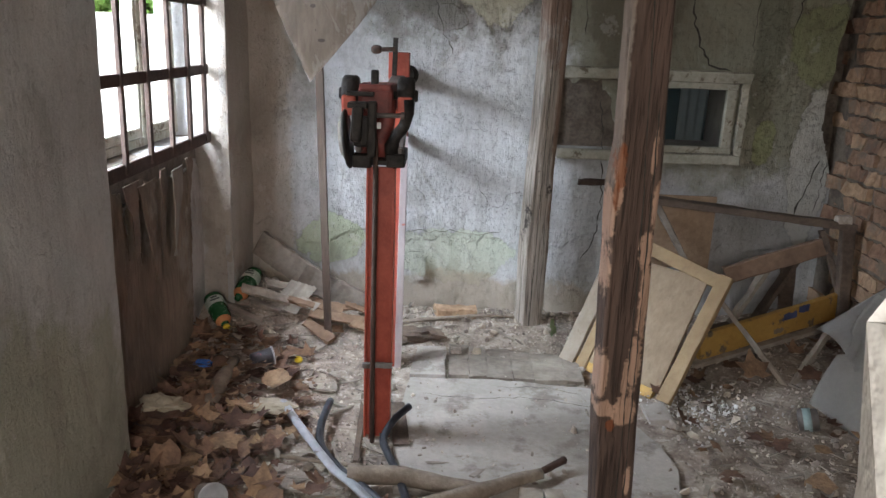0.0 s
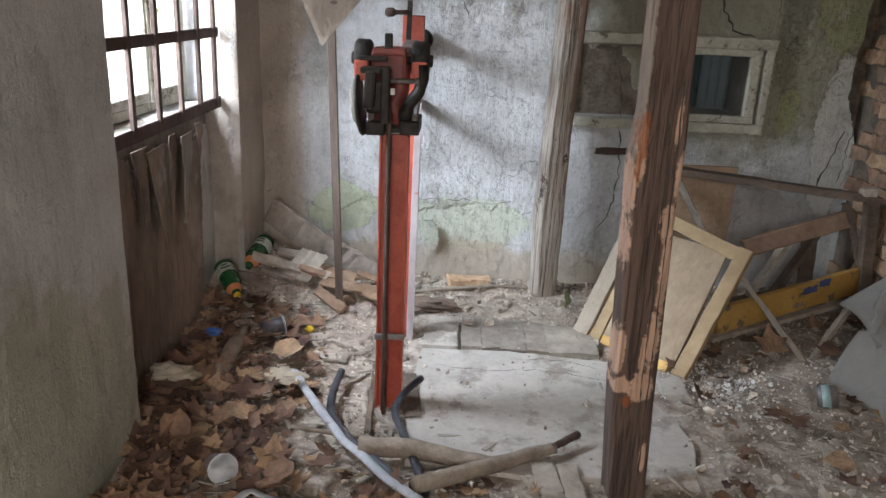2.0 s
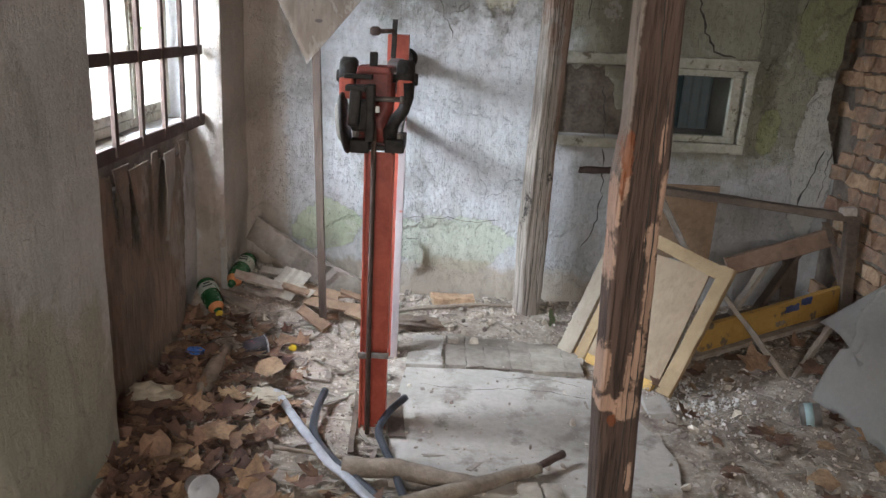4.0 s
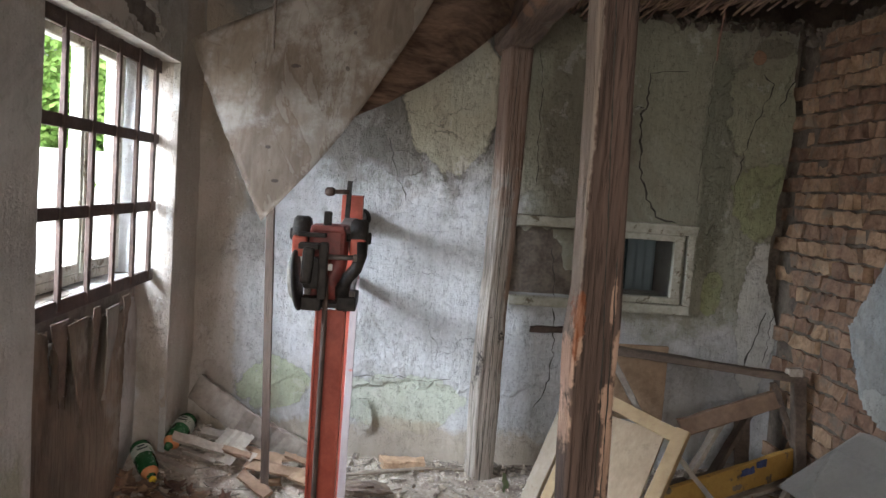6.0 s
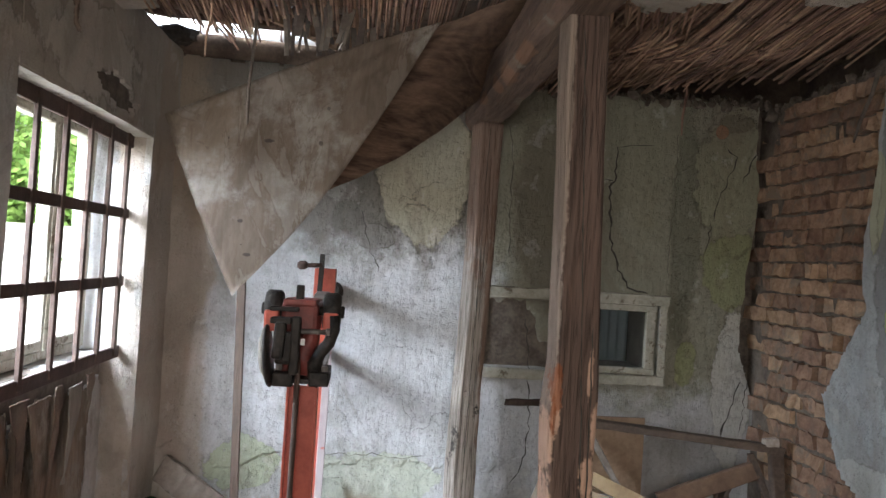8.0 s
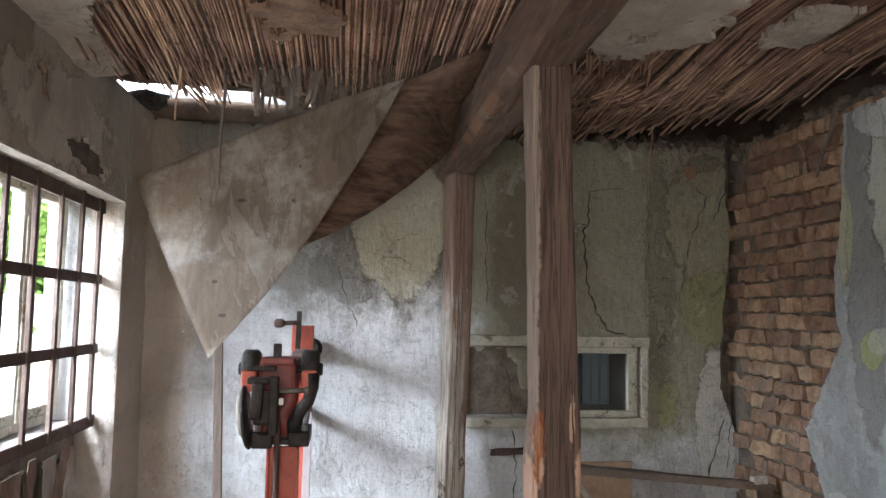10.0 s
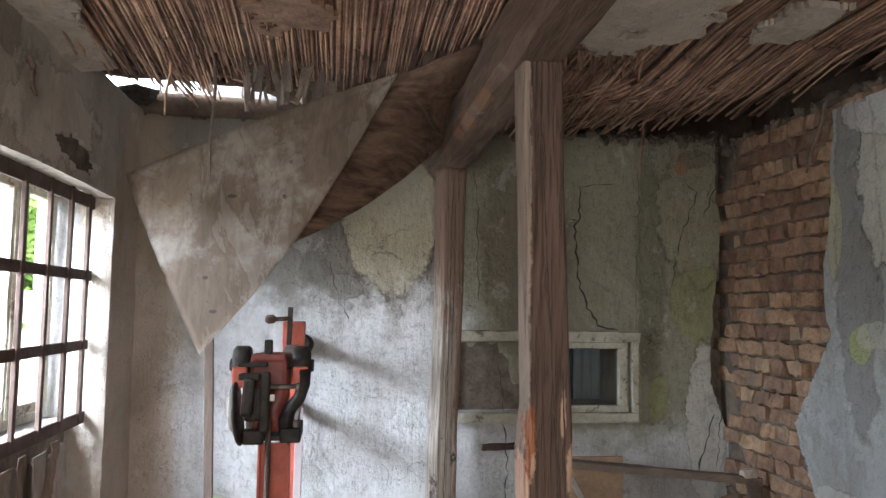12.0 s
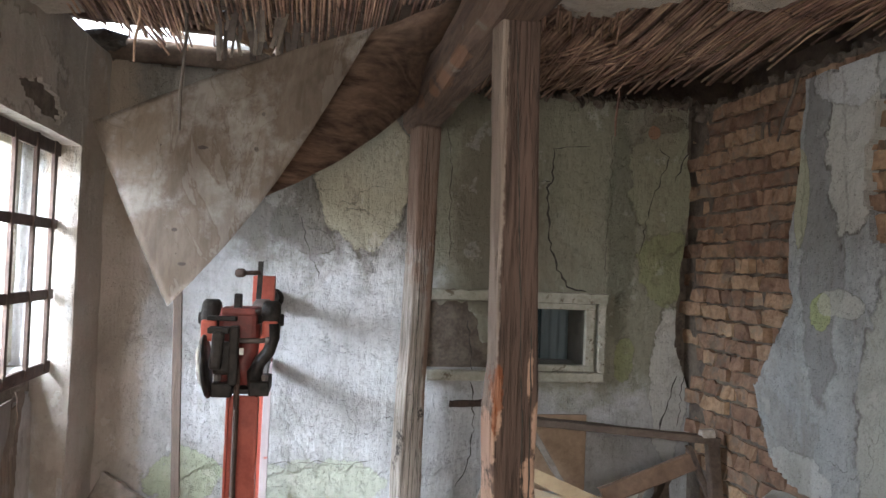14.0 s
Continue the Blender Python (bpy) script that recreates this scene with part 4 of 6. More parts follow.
sheet(bm, (-1.095, 2.2, 0.0), (0, 1.3, 0), (-0.012, 0, 0.95), 130, 95, board_keep,
      lambda u, v: 0.012 * fbm(u * 3, v * 2, 5.0) + (0.05 * (v - 0.6) * n3(u * 14, 2.0) if v > 0.6 else 0), 0.006, (1, 0, 0))
TORN = material("torn_brown_fibreboard", (0.13, 0.095, 0.068), (0.32, 0.245, 0.18), 4, (1, 1, 0.5), rough=0.9, bump=0.5, fine=25, spots=(0.3, 0.26, 0.215), spot_scale=3, spot_at=(0.56, 0.66))
timber(TORN, split=0.25)
fb = tagged(new("fibreboard"), "torn brown fibreboard splintered at the top, leaning under the grille", "board")
part("board", bm, TORN, fb)
rn = random.Random(8)
PEEL = material("grey_torn_fibre", (0.17, 0.15, 0.13), (0.34, 0.305, 0.265), 9, (1, 1, 0.3), rough=0.85, bump=0.6)
for k, (y, ln, w, dr) in enumerate(((2.6, 0.3, 0.12, 0.03), (2.74, 0.4, 0.19, 0.05), (2.92, 0.3, 0.07, -0.05), (3.08, 0.36, 0.16, -0.07), (3.24, 0.2, 0.08, -0.03))):
    z1 = 0.91 - 0.02 * (k % 2)
    bm = bmesh.new()
    loops = []
    for i in range(9):
        f = i / 8
        w0 = -w / 2 * (1 - f) ** 0.6 + rn.uniform(-0.012, 0.012)
        w1 = w / 2 * (1 - f) ** 1.4 + rn.uniform(-0.014, 0.014)
        c = Vector((-1.084 + 0.01 * f * (1 - f) * 4, y + dr * f, z1 - ln * f))
        t = Vector((0.002, 0, 0))
        loops.append([c + Vector((0.01 * (k % 2), w0, 0)) - t, c + Vector((0, w1 + 0.002, 0)) - t, c + Vector((0, w1 + 0.002, 0)) + t, c + Vector((0.01 * (k % 2), w0, 0)) + t])
    rings(bm, loops)
    part("peeling_strip", bm, (DARK_WOOD, TORN, DARK_WOOD, PEEL, DARK_WOOD)[k], fb)

# ---- small window in the back wall ----
window_2 = tagged(new("window_2"), "small window in flaking cream white frame with two rails", "window", kind="structure")
Yw = W - 0.022
for nm, p0, p1, w, h in (("rail", (0.6, Yw, 1.322), (1.547, Yw, 1.324), 0.045, 0.055), ("rail", (0.605, Yw, 0.915), (1.537, Yw, 0.914), 0.05, 0.05),
                         ("stile", (1.521, Yw, 0.94), (1.521, Yw, 1.297), 0.045, 0.042)):
    bm = bmesh.new()
    beam(bm, p0, p1, w, h, (0, 0, 1) if nm == "rail" else (1, 0, 0), 22, 0.0025)
    part("window_" + nm, bm, FRAME_WHITE, window_2)
sash = None
for p0, p1, up in (((1.055, Yw, 1.28), (1.482, Yw, 1.28), (0, 0, 1)), ((1.055, Yw, 0.96), (1.482, Yw, 0.96), (0, 0, 1)),
                   ((1.457, Yw, 0.976), (1.457, Yw, 1.264), (1, 0, 0)), ((1.08, Yw, 0.976), (1.08, Yw, 1.264), (1, 0, 0))):
    bm = bmesh.new()
    beam(bm, p0, p1, 0.035, 0.034 if up[2] else 0.048, up, 12, 0.0015)
    if sash:
        part("sash_rail", bm, FRAME_WHITE, sash)
    else:
        sash = part("sash", bm, FRAME_WHITE, window_2)
glass = bpy.data.materials.new("dusty_window_glass")
glass.use_nodes = True
gb = glass.node_tree.nodes["Principled BSDF"]
gb.inputs["Transmission Weight"].default_value, gb.inputs["Roughness"].default_value, gb.inputs["IOR"].default_value = 1.0, 0.04, 1.45
gb.inputs["Base Color"].default_value = (0.75, 0.8, 0.8, 1)
bm = bmesh.new()
box(bm, (1.09, Yw + 0.004, 0.97), (1.45, Yw + 0.008, 1.272))
part("pane", bm, glass, window_2).visible_shadow = False
# added box behind the pane; the room's dimness is put into its dark colour
bm = bmesh.new()
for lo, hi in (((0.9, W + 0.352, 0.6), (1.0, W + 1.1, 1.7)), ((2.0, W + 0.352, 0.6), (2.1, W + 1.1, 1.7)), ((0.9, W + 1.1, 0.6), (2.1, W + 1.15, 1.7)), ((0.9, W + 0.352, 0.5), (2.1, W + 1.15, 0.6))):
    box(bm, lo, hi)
tagged(link("dim_room_box", bm, material("dim_room_teal", (0.03, 0.06, 0.07), (0.06, 0.1, 0.11), 4)), "added box behind the small window, coloured dark teal for a dim room", "wall", kind="structure")
# cloth coloured extra pale to stand in for light reflected on the pane
bm = bmesh.new()
cl = [[bm.verts.new((1.36 + 0.22 * i / 24, W + 0.5 + 0.02 * math.sin(i * 1.1), 0.7 + 0.9 * j)) for j in (0, 1)] for i in range(25)]
for a, b in zip(cl, cl[1:]):
    bm.faces.new((a[0], b[0], b[1], a[1]))
bmesh.ops.solidify(bm, geom=bm.faces[:], thickness=0.002)
tagged(link("curtain", bm, material("pale_blue_cloth", (0.6, 0.66, 0.69), (0.76, 0.81, 0.83), 4), smooth=True), "pale blue cloth hanging behind the small window", "curtain")
bm = bmesh.new()
beam(bm, (0.73, W - 0.02, 0.77), (0.93, W - 0.02, 0.775), 0.03, 0.03, n=6, jit=0.004)
tagged(link("iron_bracket", bm, RUST), "short dark rusty iron bracket set in the plaster", "bracket")

# ---- red machine on two columns ----
machine = thing("grinding_machine", "old red and black cast-iron grinding machine on two red steel columns", "machine")
bm = bmesh.new()
beam(bm, (-0.182, 2.53, -0.02), (-0.184, 2.53, 1.02), 0.092, 0.014, (0, 1, 0), 16, 0.0006)
part("column_web", bm, RED, machine)
for x, s in ((-0.228, "l"), (-0.138, "r")):
    bm = bmesh.new()
    beam(bm, (x, 2.535, -0.02), (x - 0.002, 2.535, 1.02), 0.008, 0.07, (0, 1, 0), 16, 0.0006)
    part("column_flange", bm, RED, machine)
bm = bmesh.new()
beam(bm, (-0.203, 2.505, -0.02), (-0.203, 2.505, 1.02), 0.016, 0.03, (0, 1, 0), 16, 0.001)
part("column_rib", bm, DULL_RED, machine)
bm = bmesh.new()
beam(bm, (-0.236, 2.492, 0.297), (-0.13, 2.492, 0.3), 0.012, 0.02, n=4, jit=0.002)
part("clamp_band", bm, STEEL, machine, "pale grey clamp band")
bm = bmesh.new()
tube(bm, [(-0.196, 2.468, 0.0), (-0.2, 2.468, 0.5), (-0.2, 2.46, 1.08), (-0.204, 2.465, 1.14)], 0.0085, 10)
part("control_rod", bm, RUST, machine, "thin brown rusty rod", True)
bm = bmesh.new()
beam(bm, (-0.175, 3.2, -0.02), (-0.17, 3.2, 1.385), 0.085, 0.075, (0, 1, 0), 12, 0.001)
part("rear_column", bm, RED, machine)
# pale pinkish grey strip along the right edge of the rear column
PINK = material("pinkish_grey_steel", (0.42, 0.33, 0.33), (0.6, 0.53, 0.53), 6, (1, 1, 0.3), rough=0.45, bump=0.2, spots=(0.5, 0.12, 0.08), spot_scale=5, spot_at=(0.62, 0.68))
bm = bmesh.new()
beam(bm, (-0.142, 3.15, -0.02), (-0.138, 3.15, 1.05), 0.03, 0.014, (0, 1, 0), 10, 0.0008)
part("rear_edge_strip", bm, PINK, machine, "pinkish grey strip along the rear column")
# base plate with bolts
bm = bmesh.new()
box(bm, (-0.278, 2.46, 1.025), (-0.215, 2.66, 1.068), 0.006)
box(bm, (-0.165, 2.46, 1.03), (-0.102, 2.66, 1.075), 0.006)
box(bm, (-0.216, 2.48, 1.034), (-0.164, 2.64, 1.05), 0.003)
plate = part("base_plate", bm, IRON, machine)
for x in (-0.262, -0.118):
    bm = bmesh.new()
    disc(bm, (x, 2.49, 1.083), (0, 0, 1), 0.011, 0.02, 6, 0.002)
    part("bolt", bm, STEEL, plate)
# curved pedestal arms
bm = bmesh.new()
tube(bm, [(-0.25, 2.52, 1.06), (-0.245, 2.52, 1.1), (-0.225, 2.52, 1.14), (-0.21, 2.53, 1.2)], [0.014, 0.016, 0.02, 0.022], 12)
part("pedestal_arm", bm, DULL_RED, machine, "", True)
bm = bmesh.new()
tube(bm, [(-0.185, 2.52, 1.06), (-0.185, 2.52, 1.12), (-0.17, 2.53, 1.17), (-0.165, 2.53, 1.25)], [0.03, 0.03, 0.028, 0.026], 12)
part("pedestal_body", bm, DULL_RED, machine, "", True)
bm = bmesh.new()
tube(bm, [(-0.145, 2.5, 1.06), (-0.15, 2.5, 1.1), (-0.135, 2.5, 1.135), (-0.11, 2.5, 1.165), (-0.097, 2.5, 1.21), (-0.1, 2.5, 1.255)], [0.03, 0.026, 0.021, 0.02, 0.02, 0.02], 12)
part("curved_bracket", bm, IRON, machine, "", True)
# motor housing and two belt drums
bm = bmesh.new()
box(bm, (-0.268, 2.5, 1.19), (-0.15, 2.78, 1.293), 0.016)
part("housing", bm, DULL_RED, machine)
bm = bmesh.new()
box(bm, (-0.262, 2.49, 1.278), (-0.156, 2.6, 1.3), 0.007)
part("housing_lid", bm, DULL_RED, machine)
for x0, x1, nm in ((-0.323, -0.268, "l"), (-0.137, -0.08, "r")):
    bm = bmesh.new()
    disc(bm, ((x0 + x1) / 2, 2.56, 1.262), (1, 0, 0), 0.062, x1 - x0, 32, 0.008)
    drum = part("drum", bm, IRON, machine, "", True)
    bm = bmesh.new()
    box(bm, (x0 + 0.004, 2.485, 1.195), (x1 - 0.004, 2.53, 1.262), 0.008)
    part("drum_cover", bm, RED, drum)
    bm = bmesh.new()
    disc(bm, ((x0 + x1) / 2 + (0.032 if nm == "r" else -0.032), 2.56, 1.262), (1, 0, 0), 0.02, 0.016, 16, 0.003)
    part("axle_end", bm, IRON, drum, "", True)
bm = bmesh.new()
tube(bm, [(-0.32, 2.56, 1.262), (-0.08, 2.56, 1.262)], 0.014, 12)
part("axle", bm, IRON, machine, "", True)
bm = bmesh.new()
box(bm, (-0.226, 2.52, 1.29), (-0.2, 2.545, 1.345), 0.006)
part("top_tab", bm, IRON, machine)
bm = bmesh.new()
box(bm, (-0.3, 2.46, 1.262), (-0.21, 2.5, 1.275), 0.003, Matrix.Rotation(0.0, 4, "X"))
part("tool_shelf", bm, IRON, machine)
# front clamp with the stone
bm = bmesh.new()
box(bm, (-0.272, 2.42, 1.1), (-0.215, 2.47, 1.2), 0.012)
box(bm, (-0.275, 2.38, 1.12), (-0.24, 2.42, 1.235), 0.01, Matrix.Translation((-0.257, 2.4, 1.18)) @ Matrix.Rotation(0.06, 4, 'Y') @ Matrix.Translation((0.257, -2.4, -1.18)))
box(bm, (-0.225, 2.41, 1.07), (-0.197, 2.45, 1.25), 0.006)
part("clamp_head", bm, IRON, machine)
bm = bmesh.new()
box(bm, (-0.288, 2.39, 1.228), (-0.225, 2.46, 1.246), 0.004)
part("clamp_jaw", bm, IRON, machine)
bm = bmesh.new()
disc(bm, (-0.295, 2.47, 1.12), (1, 0, 0.12), 0.098, 0.014, 36, 0.005)
part("guard_disc", bm, IRON, machine, "", True)
bm = bmesh.new()
disc(bm, (-0.309, 2.47, 1.122), (-1, 0, -0.12), 0.085, 0.02, 36, 0.006, 0.062)
part("grinding_stone", bm, GRIND, machine, "pale grey dished grinding stone", True)
bm = bmesh.new()
tube(bm, [(-0.2, 2.45, 1.203), (-0.115, 2.45, 1.205)], 0.008, 10)
disc(bm, (-0.113, 2.45, 1.205), (1, 0, 0), 0.012, 0.012, 12, 0.002)
part("cross_rod", bm, STEEL, machine, "", True)
bm = bmesh.new()
box(bm, (-0.193, 2.405, 1.165), (-0.18, 2.412, 1.185), 0.001)
part("name_tag", bm, material("small_white_label", (0.6, 0.6, 0.58), (0.75, 0.75, 0.73), 20), machine, "small white paper label")
# bed running back to the rear column, and stays let into the wall
bm = bmesh.new()
tube(bm, [(-0.16, 3.2, 1.33), (-0.16, 3.84, 1.27)], 0.03, 14)
disc(bm, (-0.16, 3.8, 1.272), (0, 1, 0), 0.05, 0.05, 20, 0.006)
part("wall_shaft", bm, IRON, machine, "", True)
bm = bmesh.new()
beam(bm, (-0.17, 3.18, 1.0), (-0.165, 3.845, 0.96), 0.03, 0.05, n=6, jit=0.001)
part("wall_stay", bm, STEEL, machine)
bm = bmesh.new()
beam(bm, (-0.18, 2.75, 1.24), (-0.17, 3.2, 1.28), 0.06, 0.05, n=6, jit=0.001)
part("bed_rail", bm, STEEL, machine)
bm = bmesh.new()
beam(bm, (-0.13, 2.62, 1.03), (-0.125, 3.16, 1.18), 0.02, 0.03, n=6, jit=0.001)
part("bed_brace", bm, STEEL, machine)
bm = bmesh.new()
box(bm, (-0.213, 3.15, 1.29), (-0.128, 3.24, 1.392), 0.003)
part("end_box", bm, RED, machine)
bm = bmesh.new()
beam(bm, (-0.187, 3.13, 1.3), (-0.184, 3.13, 1.45), 0.02, 0.012, (0, 1, 0), 4, 0.0005)
lever = part("lever", bm, IRON, machine)
bm = bmesh.new()
tube(bm, [(-0.185, 3.12, 1.405), (-0.24, 3.11, 1.402)], 0.009, 10)
tube(bm, [(-0.24, 3.11, 1.402), (-0.25, 3.11, 1.402), (-0.27, 3.108, 1.401), (-0.28, 3.108, 1.401)], [0.012, 0.018, 0.018, 0.01], 12)
part("lever_knob", bm, RUST, lever, "", True)

# ---- props and panels in the room ----
bm = bmesh.new()
beam(bm, (-0.497, 3.41, 0.0), (-0.553, 3.41, 1.75), 0.036, 0.02, (0, 1, 0), 10, 0.0012)
tagged(link("wooden_slat", bm, SLAT), "narrow brown wooden slat standing upright as a prop", "slat")


def curved_sheet(name, fn, nu, nv, mat, label, thick=0.004):
    bm = bmesh.new()
    gg = [[bm.verts.new(fn(i / nu, j / nv)) for j in range(nv + 1)] for i in range(nu + 1)]
    for i in range(nu):
        for j in range(nv):
            bm.faces.new((gg[i][j], gg[i + 1][j], gg[i + 1][j + 1], gg[i][j + 1]))
    bmesh.ops.solidify(bm, geom=bm.faces[:], thickness=thick)
    return tagged(link(name, bm, mat, smooth=True), label, "panel")


# the sheet that fell from the ceiling: its free corner hangs, its far side is still held by the beam
A_L, A_T, A_R = Vector((-0.79, 2.95, 1.932)), Vector((-0.485, 2.86, 1.278)), Vector((0.2, 2.75, 2.31))


def hang(u, v):
    top = A_L.lerp(A_R, u) + Vector((0, 0.06, 0.035)) * math.sin(math.pi * u)
    low = A_T.lerp(A_R, u) + Vector((0.0, 0.0, -0.085)) * math.sin(math.pi * u)
    p = top.lerp(low, v)
    p += Vector((0, -0.05, 0)) * math.sin(math.pi * v) * (1 - u)
    p.z += 0.004 * fbm(u * 5, v * 5, 3.0)
    p.y += 0.008 * fbm(u * 4, v * 4, 6.0)
    p.x += 0.004 * n3(v * 22, 2.0) * (1 - u) ** 8
    return p


panel = curved_sheet("ceiling_sheet", hang, 40, 30, HARDBOARD, "water-stained grey-brown hardboard sheet hanging from the broken ceiling")


def curl(u, v):
    low = Vector((-0.165, 2.9, 1.69)).lerp(Vector((0.46, 3.4, 2.2)), u) + Vector((0.01, 0, -0.035)) * math.sin(math.pi * u)
    top = Vector((0.19, 2.83, 2.31)).lerp(Vector((0.5, 2.36, 2.345)), u)
    p = low.lerp(top, v) + Vector((0, 0.12, 0.05)) * math.sin(math.pi * v)
    p.z += 0.008 * fbm(u * 4, v * 4, 8.0)
    return p


curved_sheet("sheet_curl", curl, 30, 20, HARDBOARD_BACK, "curled brown torn underside of the fallen ceiling sheet by the beam")

# hanging reeds and rods
for k, (p0, p1, r, m) in enumerate((((-0.46, 2.8, 2.36), (-0.463, 2.8, 1.895), 0.006, GREY_REED), ((1.96, 2.86, 2.32), (1.95, 2.98, 2.05), 0.008, GREY_REED),
                                    ((1.425, 3.46, 2.4), (1.43, 3.5, 2.12), 0.006, REED), ((-0.62, 2.82, 2.36), (-0.66, 2.95, 2.16), 0.005, REED))):
    bm = bmesh.new()
    a, b = Vector(p0), Vector(p1)
    tube(bm, [a, a.lerp(b, 0.3) + Vector((0.006, 0, 0)), a.lerp(b, 0.7) - Vector((0.004, 0, 0)), b], [r * 1.2, r, r, r * 0.6], 7)
    tagged(link("hanging_rod", bm, m, smooth=True), "thin dry stick hanging down from the broken ceiling", "stick")
rnd = random.Random(12)
bm = bmesh.new()
for k in range(34):
    x = rnd.uniform(-0.42, -0.04)
    y = rnd.uniform(2.75, 3.1)
    ln = rnd.uniform(0.08, 0.2)
    a = Vector((x, y, 2.4))
    b = a + Vector((rnd.gauss(0, 0.02), rnd.uniform(0.0, 0.12), -ln))
    beam(bm, a, b, rnd.uniform(0.008, 0.026), 0.006, (0, 1, 0.1), 3, 0.002, rnd=rnd)
tagged(link("loose_laths", bm, GREY_REED), "grey broken laths hanging from the torn ceiling edge", "laths", kind="stuff")
bm = bmesh.new()
for k in range(20):
    f = rnd.random()
    a = Vector((-0.82 + 0.3 * f, 2.75 + rnd.uniform(-0.1, 0.15), 2.4))
    b = Vector((-0.6 + 0.12 * f, 3.02 + rnd.uniform(-0.05, 0.08), 2.3 - 0.07 * rnd.random()))
    tube(bm, [a, a.lerp(b, 0.5) + Vector((0.01, 0, 0.012)), b], [0.0055, 0.005, 0.004], 6)
tagged(link("drooping_reeds", bm, REED, smooth=True), "loose bundle of brown reeds drooping from the torn ceiling", "reeds", kind="stuff")
bm = bmesh.new()
beam(bm, (-0.54, 3.44, 2.5), (-0.2, 3.44, 2.38), 0.03, 0.05, n=10, jit=0.005)
tagged(link("roof_lath", bm, BROWN_WOOD), "short brown lath slanting across the ceiling gap", "lath")
crumple("straw_tuft", (-0.99, 3.76, 2.45), (0.1, 0.06, 0.045), CRACK, "dark matted straw stuffed in the wall corner", "straw", 17, 0.6)
gut = thing("roof_gutter", "pale zinc gutter with clips seen through the torn ceiling", "gutter")
bm = bmesh.new()
tube(bm, [(-1.6, 4.3, 2.655), (-0.9, 4.3, 2.65), (0.1, 4.3, 2.64)], 0.055, 14)
part("channel", bm, material("pale_zinc", (0.5, 0.52, 0.54), (0.68, 0.7, 0.72), 8, rough=0.5, bump=0.1), gut, "", True)
for x in (-0.98, -0.55, -0.36):
    bm = bmesh.new()
    tube(bm, smooth_line([(x, 4.24, 2.7), (x, 4.235, 2.65), (x, 4.25, 2.605), (x + 0.01, 4.3, 2.59)]), 0.006, 6)
    part("clip", bm, RUST, gut)
for p0, p1, w in (((-0.13, 3.2, 2.62), (-0.1, 3.25, 2.24), 0.09), ((-0.26, 3.24, 2.62), (-0.27, 3.26, 2.36), 0.07)):
    bm = bmesh.new()
    beam(bm, p0, p1, w, 0.03, (0, 1, 0), 6, 0.004)
    tagged(link("roof_board", bm, BROWN_WOOD), "short brown broken board hanging in the torn ceiling", "board")
bm = bmesh.new()
beam(bm, (-1.2, 3.7, 2.575), (-0.2, 3.72, 2.55), 0.06, 0.1, n=10, jit=0.006)
tagged(link("rafter", bm, BEAM), "brown rafter above the gap in the ceiling", "rafter")
bm = bmesh.new()
beam(bm, (-1.1, 3.45, 2.525), (-0.5, 3.45, 2.505), 0.06, 0.075, n=12, jit=0.006)
tagged(link("rafter", bm, BEAM), "thin brown rafter crossing the torn ceiling", "rafter")


# ---- scrap pile by the brick wall ----
TAN = material("worn_tan_panel", (0.18, 0.115, 0.065), (0.32, 0.235, 0.155), 5, (1.5, 1.5, 0.25), rough=0.75, bump=0.4, fine=35, spots=(0.21, 0.145, 0.09), spot_scale=8, spot_at=(0.56, 0.68))


def cabinet_door():
    o = Vector((0.63, 3.3, 0.01))
    ex = Vector((0.37, -0.43, 0.0)).normalized()
    ey = Vector((0.265, 0.235, 0.545)).normalized()
    ey = (ey - ex * ey.dot(ex)).normalized()
    en = ex.cross(ey)
    t = thing("cabinet_door", "broken cream and ochre panelled wooden door leaning on scrap", "door panel")

    def piece(name, u0, v0, u1, v1, w, d, mat, off=0.0):
        bm = bmesh.new()
        beam(bm, o + ex * u0 + ey * v0 + en * off, o + ex * u1 + ey * v1 + en * off, w, d, en, 10, 0.0015)
        part(name, bm, mat, t)

    piece("stile", 0.035, 0.0, 0.035, 0.66, 0.085, 0.022, CREAM, 0.006)
    piece("stile", 0.115, 0.0, 0.115, 0.65, 0.055, 0.024, PALE_YELLOW, -0.004)
    piece("stile", 0.57, 0.0, 0.6, 0.6, 0.065, 0.026, PALE_YELLOW, 0.012)
    piece("rail", 0.14, 0.645, 0.57, 0.57, 0.06, 0.022, PALE_YELLOW, 0.0)
    piece("rail", 0.02, 0.02, 0.5, 0.015, 0.05, 0.022, YELLOW, -0.012)
    bm = bmesh.new()
    box(bm, (0.148, 0.035, -0.005), (0.525, 0.57, 0.007), 0.002)
    m = Matrix((ex, ey, en)).transposed().to_4x4()
    m.translation = o
    bmesh.ops.transform(bm, matrix=m, verts=bm.verts)
    part("panel", bm, TAN, t)


